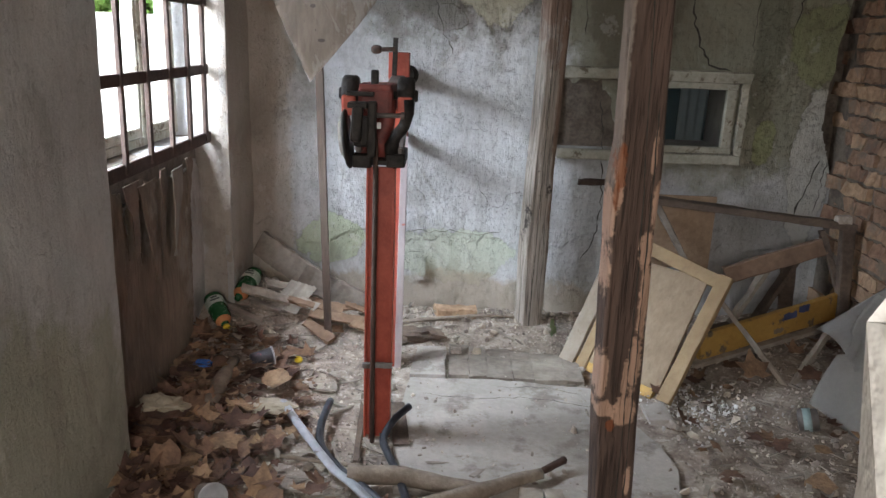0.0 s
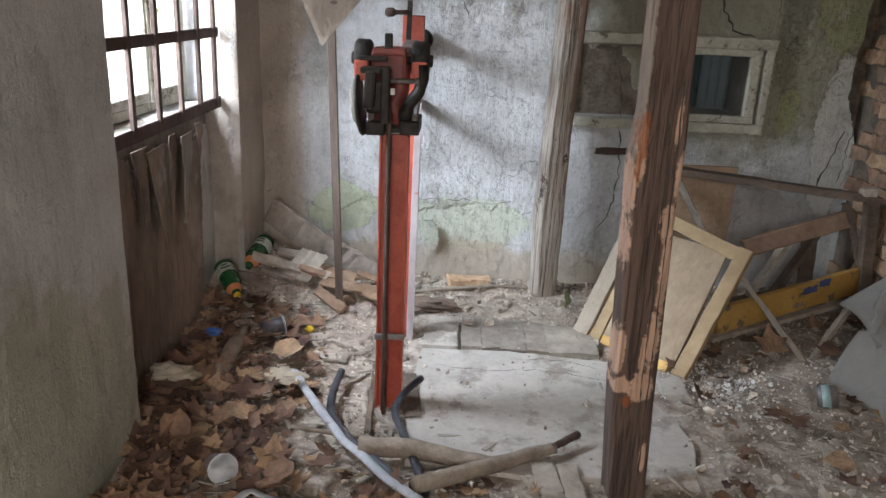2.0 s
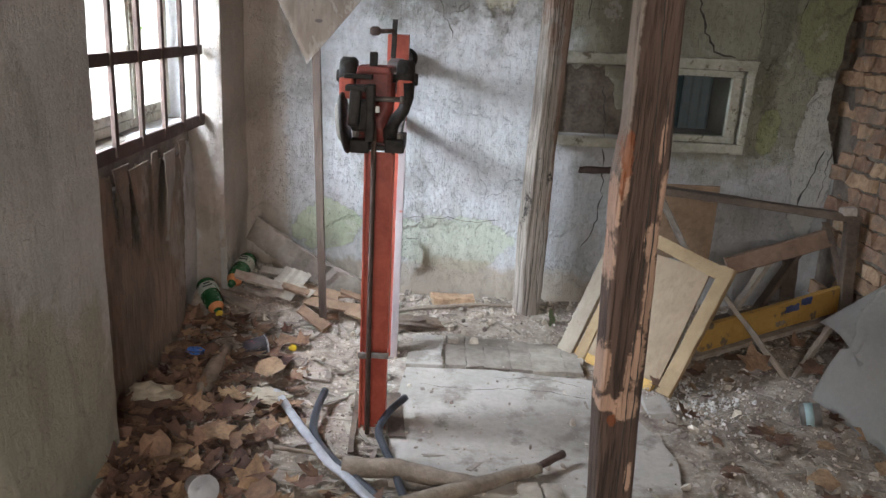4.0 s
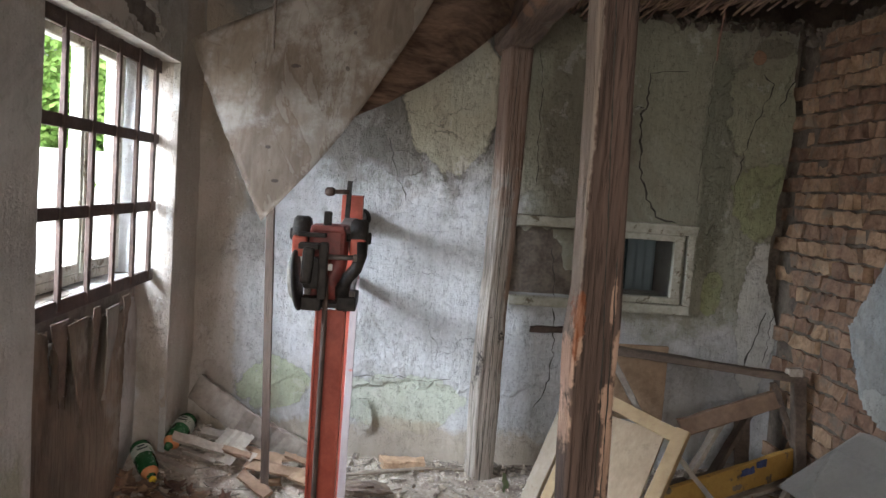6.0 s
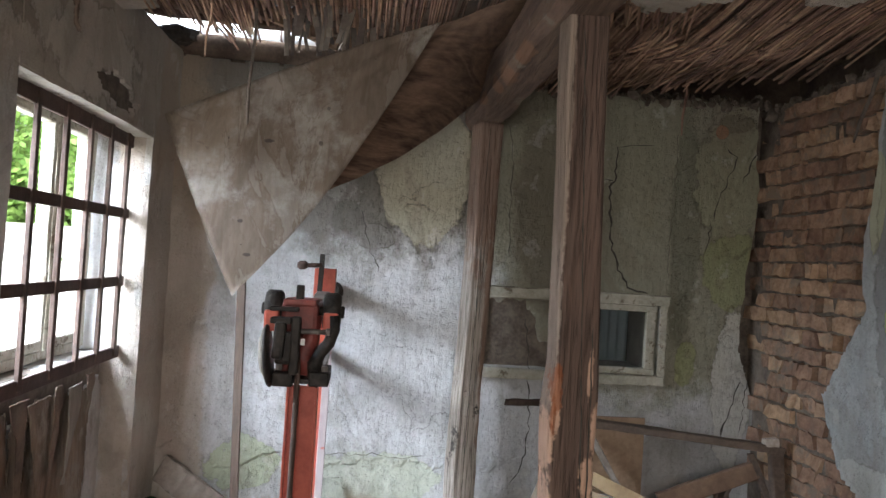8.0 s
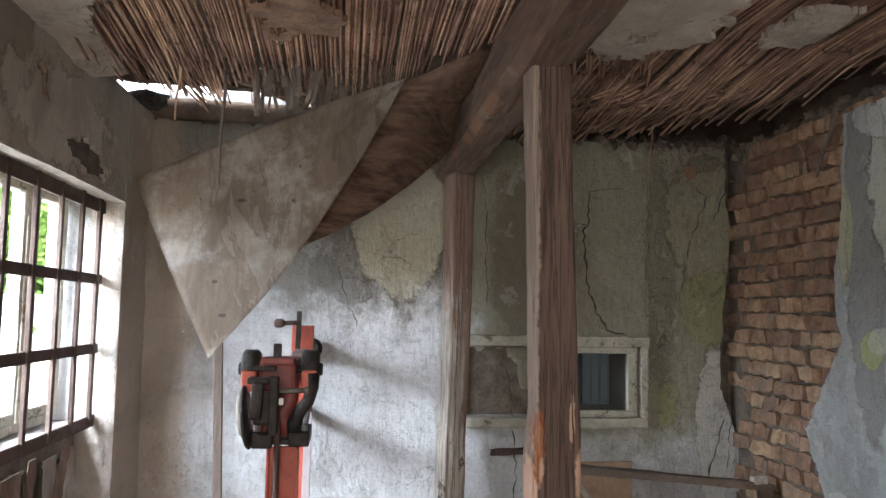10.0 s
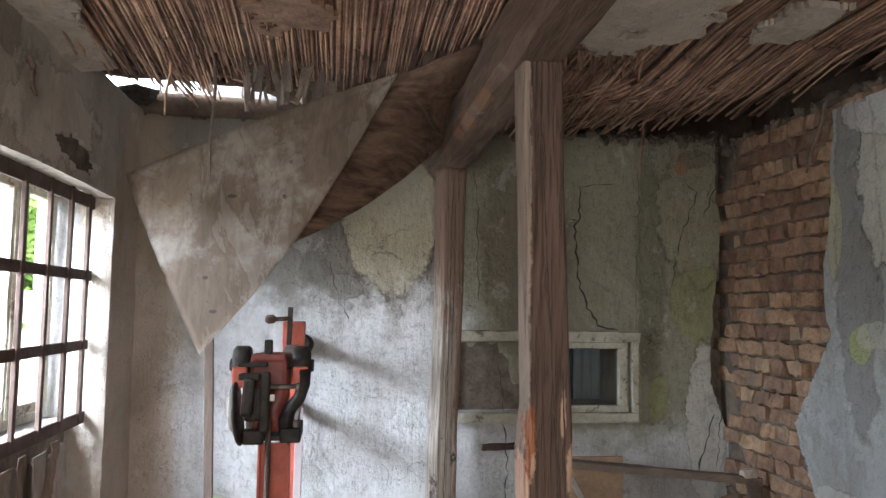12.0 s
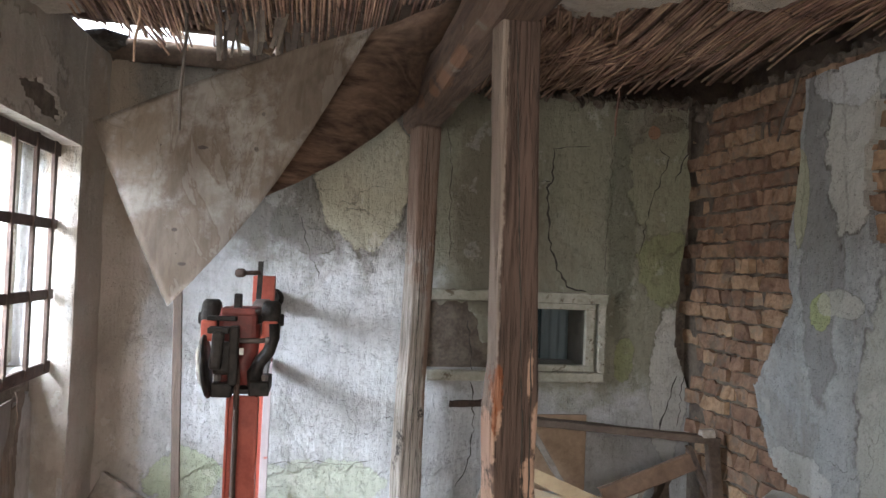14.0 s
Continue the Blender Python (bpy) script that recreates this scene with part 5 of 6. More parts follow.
cabinet_door()
yb = thing("yellow_board", "ochre yellow painted board with blue scuffs lying on scrap", "board")
bm = bmesh.new()
beam(bm, (1.22, 3.16, 0.15), (1.97, 3.44, 0.285), 0.03, 0.125, n=14, jit=0.002)
part("plank", bm, YELLOW, yb)
bm = bmesh.new()
beam(bm, (1.2, 3.13, 0.075), (1.99, 3.42, 0.2), 0.04, 0.02, n=10, jit=0.002)
part("edge_strip", bm, GREY_WOOD, yb, "grey bare edge strip")
BLUE = material("old_blue_paint", (0.04, 0.06, 0.16), (0.1, 0.13, 0.3), 12, rough=0.7)
for f, dz, w, h in ((0.62, 0.03, 0.08, 0.03), (0.72, 0.045, 0.05, 0.03), (0.55, -0.03, 0.05, 0.02)):
    bm = bmesh.new()
    p = Vector((1.22, 3.16, 0.15)).lerp(Vector((1.97, 3.44, 0.285)), f) + Vector((0.006, -0.0165, dz))
    d = Vector((0.75, 0.28, 0.135)).normalized()
    beam(bm, p - d * w / 2, p + d * w / 2, 0.003, h, n=5, jit=0.004, ch=0.3)
    part("paint_patch", bm, BLUE if f != 0.55 else CREAM, yb)
tbl = thing("broken_table", "dark broken table frame with plywood tipped against the wall", "table")
bm = bmesh.new()
beam(bm, (1.03, 3.53, 0.757), (1.97, 3.43, 0.685), 0.07, 0.02, n=12, jit=0.003)
part("top_board", bm, DARK_WOOD, tbl)
bm = bmesh.new()
beam(bm, (1.03, 3.5, 0.75), (1.97, 3.4, 0.678), 0.018, 0.032, n=12, jit=0.002)
part("edge", bm, DARK_WOOD, tbl)
for p0, p1, w, h, m in (((1.95, 3.44, 0.67), (2.0, 3.42, 0.1), 0.06, 0.05, DARK_WOOD), ((1.86, 3.5, 0.64), (1.97, 3.45, 0.35), 0.025, 0.03, DARK_WOOD), ((1.08, 3.68, 0.74), (1.28, 3.6, 0.4), 0.03, 0.02, GREY_WOOD)):
    bm = bmesh.new()
    beam(bm, p0, p1, w, h, (0, 1, 0.2), 6, 0.003)
    part("leg", bm, m, tbl)
bm = bmesh.new()
box(bm, (1.02, 3.72, 0.36), (1.42, 3.73, 0.74), 0.002)
part("plywood_back", bm, BROWN_WOOD, tbl, "brown plywood sheet")
for lab, p0, p1, w, h, m in (
        ("thick brown broken plank lying slantwise in the scrap", (1.42, 3.48, 0.40), (1.88, 3.5, 0.56), 0.05, 0.085, BROWN_WOOD),
        ("thin grey stick leaning out of the scrap", (1.3, 3.22, 0.37), (1.58, 2.98, 0.03), 0.02, 0.022, GREY_WOOD),
        ("dark grey plank tipped in the scrap", (1.5, 3.55, 0.12), (1.72, 3.62, 0.48), 0.07, 0.02, GREY_WOOD),
        ("dark old plank tipped in the scrap", (1.62, 3.58, 0.1), (1.85, 3.66, 0.47), 0.08, 0.02, DARK_WOOD),
        ("dark old plank tipped in the scrap", (1.76, 3.5, 0.08), (1.82, 3.7, 0.45), 0.07, 0.02, DARK_WOOD),
        ("dark old plank low in the scrap", (1.35, 3.5, 0.1), (1.98, 3.62, 0.2), 0.09, 0.03, DARK_WOOD),
        ("grey stick leaning against the tin sheet", (1.57, 2.98, 0.03), (1.8, 3.15, 0.27), 0.02, 0.03, GREY_WOOD)):
    bm = bmesh.new()
    beam(bm, p0, p1, w, h, (0.1, 0.2, 1), 8, 0.003)
    tagged(link("scrap_plank", bm, m), lab, "plank", "scrap planks")


def tin(u, v):
    # u along the floor edge, v up to the wall
    a = Vector((1.60, 2.86, 0.04)).lerp(Vector((1.72, 2.35, 0.02)), u)
    b = Vector((1.86, 2.95, 0.5)).lerp(Vector((1.99, 2.45, 0.52)), u)
    p = a.lerp(b, v)
    k = math.sin(math.pi * v)
    p += Vector((-0.05, -0.02, 0.05)) * k
    p += Vector((0, -0.07 * (1 - u) ** 3 * (1 - abs(2 * v - 0.9)), 0))
    if u < 0.15 and 0.45 < v < 0.62:
        p.y -= 0.04
    p.z += 0.006 * fbm(u * 3, v * 3, 1.0)
    return p


curved_sheet("tin_sheet", tin, 24, 24, TIN, "bent dull grey sheet of tin leaning on the wall", 0.003)
curved_sheet("tin_sheet", lambda u, v: Vector((1.68 + 0.3 * v, 3.05 - 0.35 * u - 0.06 * v, 0.3 + 0.27 * v + 0.04 * math.sin(3 * u) - 0.05 * u)), 14, 12, TIN, "bent dull grey sheet of tin lying over scrap", 0.003)
bm = bmesh.new()
disc(bm, (1.52, 2.68, 0.05), (0.9, -0.3, 0.25), 0.045, 0.075, 24, 0.006)
can = tagged(link("paint_can", bm, STEEL, smooth=True), "dented grey paint can with a pale blue label lying in rubble", "can")
bm = bmesh.new()
disc(bm, (1.515, 2.682, 0.05), (0.9, -0.3, 0.25), 0.0465, 0.03, 24)
part("label_band", bm, material("pale_blue_label", (0.3, 0.42, 0.44), (0.45, 0.58, 0.58), 15), can, "", True)


# ---- floor: slab, boards, litter ----
def slab(bm, outline, z0, z1, jit=0.004, step=0.05):
    """A slab over an outline, its rim broken and bevelled."""
    pts = []
    for (ax, ay), (bx, by) in zip(outline, outline[1:] + outline[:1]):
        k = max(1, int(math.hypot(bx - ax, by - ay) / step))
        pts += [(ax + (bx - ax) * i / k + random.uniform(-jit, jit), ay + (by - ay) * i / k + random.uniform(-jit, jit)) for i in range(k)]
    cx, cy = sum(p[0] for p in pts) / len(pts), sum(p[1] for p in pts) / len(pts)
    rings(bm, [[(cx + (x - cx) * k, cy + (y - cy) * k, z) for x, y in pts] for k, z in ((1.0, z0), (1.0, z1 - 0.005), (0.992, z1))])


bm = bmesh.new()
slab(bm, [(-0.1, 2.16), (0.3, 2.1), (0.72, 2.12), (0.87, 2.165), (0.905, 2.34), (0.886, 2.51), (0.845, 2.61), (0.8, 2.75), (0.72, 2.97), (0.3, 3.03), (-0.08, 3.02), (-0.12, 2.6)], -0.05, 0.014)
tagged(link("floor_slab", bm, CONCRETE), "dusty grey concrete slab with rounded broken edge", "floor slab", kind="structure")
sl = bpy.data.objects["floor_slab"]
crack("crack", [(-0.02, 2.86, 0.0148), (0.2, 2.83, 0.0148), (0.42, 2.86, 0.0148), (0.68, 2.8, 0.0148)], 0.005, sl, (0, 0, 1))
crack("crack", [(0.3, 2.95, 0.0148), (0.5, 2.96, 0.0148), (0.66, 2.9, 0.0148)], 0.004, sl, (0, 0, 1))
bm = bmesh.new()
slab(bm, [(-0.08, 3.05), (0.075, 3.05), (0.08, 3.39), (-0.06, 3.37)], -0.05, 0.016)
tagged(link("floor_slab_small", bm, CONCRETE), "small dusty concrete slab beside the floorboards", "floor slab", kind="structure")
boards = tagged(new("floor_boards"), "short worn grey floorboards let into the earth floor", "floorboards", kind="structure")
for i, (x, w) in enumerate(((0.135, 0.085), (0.222, 0.075), (0.32, 0.11), (0.425, 0.09), (0.545, 0.14), (0.655, 0.07))):
    bm = bmesh.new()
    beam(bm, (x, 3.05 - 0.004 * i, 0.004), (x + 0.005, 3.4 - 0.02 * i, 0.006), w + 0.004, 0.026, n=8, jit=0.0035, ch=0.06)
    part("board", bm, GREY_WOOD, boards)
for lab, p0, p1, w in (("grey worn short plank flat on the floor", (0.355, 2.16, 0.02), (0.38, 1.82, 0.016), 0.075), ("grey worn short plank flat on the floor", (0.432, 2.15, 0.02), (0.45, 1.82, 0.016), 0.065)):
    bm = bmesh.new()
    beam(bm, p0, p1, w, 0.024, n=8, jit=0.003)
    tagged(link("short_plank", bm, GREY_WOOD), lab, "plank")
bm = bmesh.new()
box(bm, (0.895, 2.69, -0.01), (0.995, 2.86, 0.02), 0.004, jit=0.006)
tagged(link("paving_tile", bm, CONCRETE), "square grey concrete tile lying in rubble", "tile")

# plates at the foot of the machine
for p0, p1, w in (((-0.262, 2.85, 0.02), (-0.238, 2.3, 0.02), 0.02), ((-0.12, 2.75, 0.02), (-0.085, 2.42, 0.02), 0.06)):
    bm = bmesh.new()
    beam(bm, p0, p1, w, 0.006, n=6, jit=0.002)
    tagged(link("steel_strip", bm, DARK_WOOD), "dark flat strip lying beside the machine foot", "strip")


def bottle(base, neck, label_text, capped=True):
    """A green plastic bottle lying on its side."""
    a, b = Vector(base), Vector(neck)
    ax = (b - a).normalized()
    t = thing("plastic_bottle", label_text, "bottle", "empty bottles")
    ln = (b - a).length
    prof = ((0.0, 0.03), (0.02, 0.044), (0.05, 0.046), (0.2, 0.046), (0.3, 0.045), (0.5, 0.046), (0.62, 0.045), (0.74, 0.038), (0.84, 0.024), (0.9, 0.016), (0.95, 0.0145))

    def turn(name, rows, mat, lab=""):
        bm = bmesh.new()
        tube(bm, [a + ax * ln * f for f, r in rows], [r for f, r in rows], 22)
        part(name, bm, mat, t, lab, True)

    turn("bottle_body", prof, GREEN_PLASTIC)
    turn("label", ((0.14, 0.0465), (0.15, 0.0472), (0.36, 0.0472), (0.37, 0.0465)), LABEL_PAPER, "pale printed paper label")
    turn("neck_label", ((0.76, 0.0375), (0.77, 0.0365), (0.86, 0.0225), (0.87, 0.021)), ORANGE_PAPER, "orange neck label")
    if capped:
        turn("cap", ((0.94, 0.015), (0.945, 0.0165), (0.99, 0.0165), (1.0, 0.014)), YELLOW_PLASTIC, "yellow screw cap")
    # plain bars in place of print
    for f, w in ((0.2, 0.03), (0.28, 0.045)):
        bm = bmesh.new()
        side = ax.cross(Vector((0, 0, 1))).normalized()
        up = side.cross(ax)
        d = (up * 0.85 + Vector((0, -0.5, 0))).normalized()
        d = (d - ax * d.dot(ax)).normalized()
        c = a + ax * ln * f + d * 0.0475
        s = ax.cross(d)
        beam(bm, c - s * w / 2, c + s * w / 2, 0.008, 0.0016, d, 4, 0.0)
        part("print_bar", bm, DARK_PRINT, t)


GREEN_PLASTIC = material("green_bottle_plastic", (0.012, 0.06, 0.02), (0.03, 0.12, 0.045), 10, rough=0.25, bump=0.05)
LABEL_PAPER = material("pale_label_paper", (0.3, 0.33, 0.28), (0.5, 0.52, 0.45), 20, rough=0.6, spots=(0.05, 0.12, 0.06), spot_scale=40, spot_at=(0.55, 0.6))
ORANGE_PAPER = material("orange_neck_paper", (0.5, 0.16, 0.05), (0.65, 0.28, 0.12), 20, rough=0.6)
YELLOW_PLASTIC = material("yellow_plastic", (0.6, 0.42, 0.02), (0.75, 0.56, 0.05), 20, rough=0.4)
DARK_PRINT = material("dark_print", (0.03, 0.04, 0.04), (0.06, 0.07, 0.07), 20)
bottle((-1.065, 3.44, 0.195), (-0.95, 3.27, 0.11), "empty green plastic bottle with yellow cap lying on debris")
bottle((-0.915, 3.68, 0.25), (-0.947, 3.43, 0.19), "empty green plastic bottle without cap lying in the corner", False)


def cup(name, base, rim, r0, r1, mat, lab, cat="cup"):
    a, b = Vector(base), Vector(rim)
    bm = bmesh.new()
    rows = [(0, r0), (0.5, (r0 + r1) / 2), (0.97, r1), (0.98, r1 + 0.004), (1.0, r1 + 0.003)]
    inner = [(1.0, r1 - 0.001), (0.05, r0 - 0.002)]
    tube(bm, [a.lerp(b, f) for f, r in rows + inner], [r for f, r in rows + inner], 28)
    return tagged(link(name, bm, mat, smooth=True), lab, cat)


CLEAR = material("milky_plastic", (0.5, 0.5, 0.52), (0.68, 0.68, 0.7), 10, rough=0.35, bump=0.05)
cup("plastic_cup", (-0.69, 2.045, 0.04), (-0.635, 1.965, 0.075), 0.03, 0.043, CLEAR, "milky white plastic cup lying on dry leaves")
c = cup("paper_cup", (-0.776, 3.01, 0.065), (-0.69, 3.05, 0.072), 0.03, 0.042, material("black_printed_card", (0.02, 0.02, 0.025), (0.06, 0.05, 0.06), 30, rough=0.5, spots=(0.4, 0.05, 0.06), spot_scale=30, spot_at=(0.64, 0.68)), "black printed paper cup lying on the floor")
bm = bmesh.new()
tube(bm, [(-0.694, 3.048, 0.0717), (-0.688, 3.051, 0.0722)], 0.0445, 28)
part("cup_rim", bm, CLEAR, c, "white rolled rim", True)
bm = bmesh.new()
disc(bm, (-0.589, 3.12, 0.03), (0.2, -0.4, 0.9), 0.018, 0.014, 20, 0.003)
tagged(link("bottle_cap", bm, YELLOW_PLASTIC, smooth=True), "yellow plastic bottle cap on the earth floor", "cap")
BLUE_FOIL = material("blue_foil", (0.02, 0.08, 0.35), (0.06, 0.2, 0.6), 15, rough=0.35)


crumple("foil_wrapper", (-0.965, 2.94, 0.075), (0.036, 0.024, 0.016), BLUE_FOIL, "crumpled blue foil wrapper among dry leaves", "wrapper", 3)
PAPER = material("yellowed_paper", (0.33, 0.28, 0.205), (0.52, 0.455, 0.35), 12, rough=0.85)
crumple("crumpled_paper", (-0.99, 2.53, 0.085), (0.09, 0.06, 0.035), PAPER, "crumpled yellowed paper lying among leaves", "paper", 5)
crumple("crumpled_paper", (-0.60, 2.63, 0.045), (0.09, 0.05, 0.02), PAPER, "crumpled yellowed paper flattened on the floor", "paper", 9)

# branches, pipes and hoses
BARK = material("grey_brown_bark", (0.17, 0.13, 0.1), (0.34, 0.28, 0.22), 12, (1, 1, 1), rough=0.92, bump=0.9, fine=60)
for lab, pts, rr, m in (("thick grey-brown log lying across the floor", [(-0.25, 2.165, 0.05), (-0.07, 2.17, 0.05), (0.1, 2.125, 0.045), (0.22, 2.11, 0.04)], [0.034, 0.032, 0.029, 0.022], BARK),
                        ("grey-brown branch with a split end on the floor", [(-0.06, 1.965, 0.05), (0.12, 2.065, 0.048), (0.31, 2.175, 0.045), (0.4, 2.22, 0.045)], [0.029, 0.027, 0.023, 0.019], BARK),
                        ("red-brown broken stick end on the slab", [(0.395, 2.22, 0.05), (0.49, 2.3, 0.055)], [0.012, 0.014], RUST),
                        ("brown piece of bark on the leaves", [(-0.84, 2.57, 0.05), (-0.85, 2.83, 0.06), (-0.85, 3.03, 0.06)], [0.032, 0.034, 0.02], BARK),
                        ("grey stick half buried in the litter", [(-1.02, 3.26, 0.07), (-0.71, 3.32, 0.05)], [0.022, 0.018], BARK),
                        ("thin crooked twig on the earth floor", [(-0.5, 2.3, 0.03), (-0.35, 2.27, 0.03), (-0.2, 2.25, 0.03)], [0.008, 0.008, 0.006], BARK),
                        ("thin crooked twig by the wall foot", [(-0.2, 3.55, 0.06), (0.0, 3.6, 0.07), (0.25, 3.68, 0.07), (0.45, 3.7, 0.06)], [0.01, 0.011, 0.009, 0.007], BARK)):
    bm = bmesh.new()
    fine = []
    fr = []
    for i in range(len(pts) - 1):
        for k in range(5):
            f = k / 5
            fine.append(Vector(pts[i]).lerp(Vector(pts[i + 1]), f) + Vector((0, 0.006 * n3(i + f, 3.0), 0.004 * n3(i + f, 8.0))))
            fr.append(rr[i] + (rr[i + 1] - rr[i]) * f)
    fine.append(Vector(pts[-1]))
    fr.append(rr[-1])
    tube(bm, fine, fr, 12, 0.0018)
    tagged(link("branch", bm, m, smooth=True), lab, "branch")
WHITE_PIPE = material("dusty_white_plastic", (0.34, 0.35, 0.38), (0.55, 0.56, 0.59), 10, rough=0.5, bump=0.2, spots=(0.2, 0.17, 0.15), spot_scale=16, spot_at=(0.58, 0.66))
BLACK_HOSE = material("black_plastic_hose", (0.02, 0.022, 0.03), (0.06, 0.065, 0.08), 10, rough=0.4, bump=0.1)


for nm, lab, pts, r, m, fl in (
        ("plastic_pipe", "split white plastic conduit curving over the floor", [(-0.565, 2.665, 0.05), (-0.472, 2.497, 0.045), (-0.379, 2.333, 0.045), (-0.298, 2.197, 0.045), (-0.231, 2.12, 0.045), (-0.145, 2.006, 0.045), (-0.03, 1.89, 0.05)], 0.019, WHITE_PIPE, 0.6),
        ("black_hose", "black plastic hose curving over the floor", [(-0.38, 2.67, 0.06), (-0.39, 2.5, 0.045), (-0.365, 2.355, 0.04), (-0.285, 2.23, 0.03), (-0.2, 2.13, 0.03), (-0.1, 2.0, 0.035)], 0.015, BLACK_HOSE, 1.0),
        ("black_hose", "black plastic hose with a dusty end beside the machine foot", [(-0.065, 2.59, 0.09), (-0.12, 2.51, 0.07), (-0.15, 2.42, 0.045), (-0.131, 2.335, 0.04), (-0.09, 2.226, 0.03), (-0.05, 2.07, 0.03), (-0.02, 1.96, 0.03)], 0.014, BLACK_HOSE, 1.0),
        ("plastic_strip", "torn pale grey plastic strip among leaves", [(-0.62, 1.8, 0.04), (-0.5, 1.79, 0.05), (-0.35, 1.81, 0.04)], 0.018, WHITE_PIPE, 0.3),
        ("plastic_strip", "torn pale grey plastic strip among leaves", [(-0.57, 1.82, 0.06), (-0.53, 1.87, 0.07), (-0.48, 1.86, 0.06), (-0.35, 1.85, 0.04)], 0.016, WHITE_PIPE, 0.3)):
    bm = bmesh.new()
    tube(bm, smooth_line(pts), r, 14, 0.0004, flat=fl)
    tagged(link(nm, bm, m, smooth=True), lab, "pipe" if "pipe" in nm else "hose" if "hose" in nm else "strip")

# long board and split wood in the back corner
bm = bmesh.new()
beam(bm, (-0.9, 3.74, 0.4), (-0.28, 3.7, 0.06), 0.03, 0.13, n=24, jit=0.006, bend=-0.025)
tagged(link("long_board", bm, GREY_WOOD), "long warped grey board lying against the back wall", "board")
rnd = random.Random(31)
for i in range(16):
    x = -0.88 + 0.036 * i + rnd.uniform(-0.05, 0.05)
    y = rnd.uniform(3.38, 3.68)
    a = rnd.uniform(-0.9, 0.5)
    ln = rnd.uniform(0.12, 0.3)
    z = floor_z(x, y) + rnd.uniform(0.03, 0.1)
    d = Vector((math.cos(a), math.sin(a) * 0.5, rnd.uniform(-0.35, 0.05))) * ln / 2
    bm = bmesh.new()
    beam(bm, Vector((x, y, z)) - d, Vector((x, y, z)) + d, rnd.uniform(0.02, 0.07), rnd.uniform(0.008, 0.022), (0, -0.4, 1), 5, 0.004, rnd=rnd)
    tagged(link("split_wood", bm, rnd.choice((GREY_WOOD, BROWN_WOOD, GREY_WOOD))), "short split piece of old wood on the debris heap", "wood scrap", "wood scraps")
CARD = material("grey_cardboard", (0.27, 0.235, 0.195), (0.46, 0.41, 0.35), 12, rough=0.9, bump=0.5, vary=0.15)
card = thing("ribbed_card", "folded pale ribbed cardboard on the debris heap", "cardboard")
for k in range(7):
    bm = bmesh.new()
    a = Vector((-0.79 + 0.018 * k, 3.5, 0.14 - 0.005 * k))
    beam(bm, a, a + Vector((0.085, 0.12, 0.1)), 0.022, 0.006, (0.3, -0.6, 0.6), 4, 0.0015)
    part("rib", bm, CARD, card)
bm = bmesh.new()
beam(bm, (0.02, 3.7, 0.075), (0.23, 3.72, 0.07), 0.09, 0.055, n=5, jit=0.006)
tagged(link("fallen_brick", bm, BRICK), "dusty brick lying at the foot of the wall", "brick")
crumple("dark_rag", (-0.08, 3.45, 0.045), (0.14, 0.05, 0.035), DARK_WOOD, "dark dusty rag behind the machine", "rag", 14)
bm = bmesh.new()
box(bm, (1.88, 3.4, 0.69), (1.945, 3.44, 0.73), 0.008, jit=0.006)
tagged(link("plaster_lump", bm, RUBBLE), "pale plaster lump lying on the broken table edge", "lump")
bm = bmesh.new()
box(bm, (0.1, 3.27, 0.022), (0.15, 3.31, 0.045), 0.004, jit=0.003)
tagged(link("plaster_lump", bm, RUBBLE), "small white plaster lump on the floorboards", "lump")


# ---- leaves and rubble ----
def leaf_mesh(bm, at, size, yaw, tilt, curlk, rn, lobed=True):
    """A dry, curled, lobed leaf."""
    base = (0.3, 0.66, 0.5, 0.9, 0.62, 0.7, 1.0, 0.7, 0.62, 0.9, 0.5, 0.66, 0.3)
    n = len(base)
    rot = Matrix.Translation(at) @ Matrix.Rotation(yaw, 4, "Z") @ Matrix.Rotation(tilt, 4, "X")
    mid, out = [], []
    for i, r in enumerate(base):
        a = math.pi * (i / (n - 1)) * 1.25 - math.pi * 0.125
        rr = (r if lobed else 0.45 + 0.5 * math.sin(math.pi * i / (n - 1))) * rn.uniform(0.85, 1.1)
        x, y = math.cos(a) * rr * 0.55, math.sin(a) * rr * 0.6
        z = curlk * (x * x + 0.6 * y * y) + rn.uniform(-0.04, 0.04)
        out.append(bm.verts.new(rot @ Vector((x * size, y * size, z * size))))
        mid.append(bm.verts.new(rot @ Vector((x * size * 0.45, y * size * 0.45, curlk * 0.2 * (x * x + y * y) * size))))
    c = bm.verts.new(rot @ Vector((0, 0, 0)))
    for i in range(n - 1):
        bm.faces.new((mid[i], out[i], out[i + 1], mid[i + 1]))
        bm.faces.new((c, mid[i], mid[i + 1]))


def on_slab(x, y):
    return -0.13 < x < 0.95 and 2.1 < y < 3.42


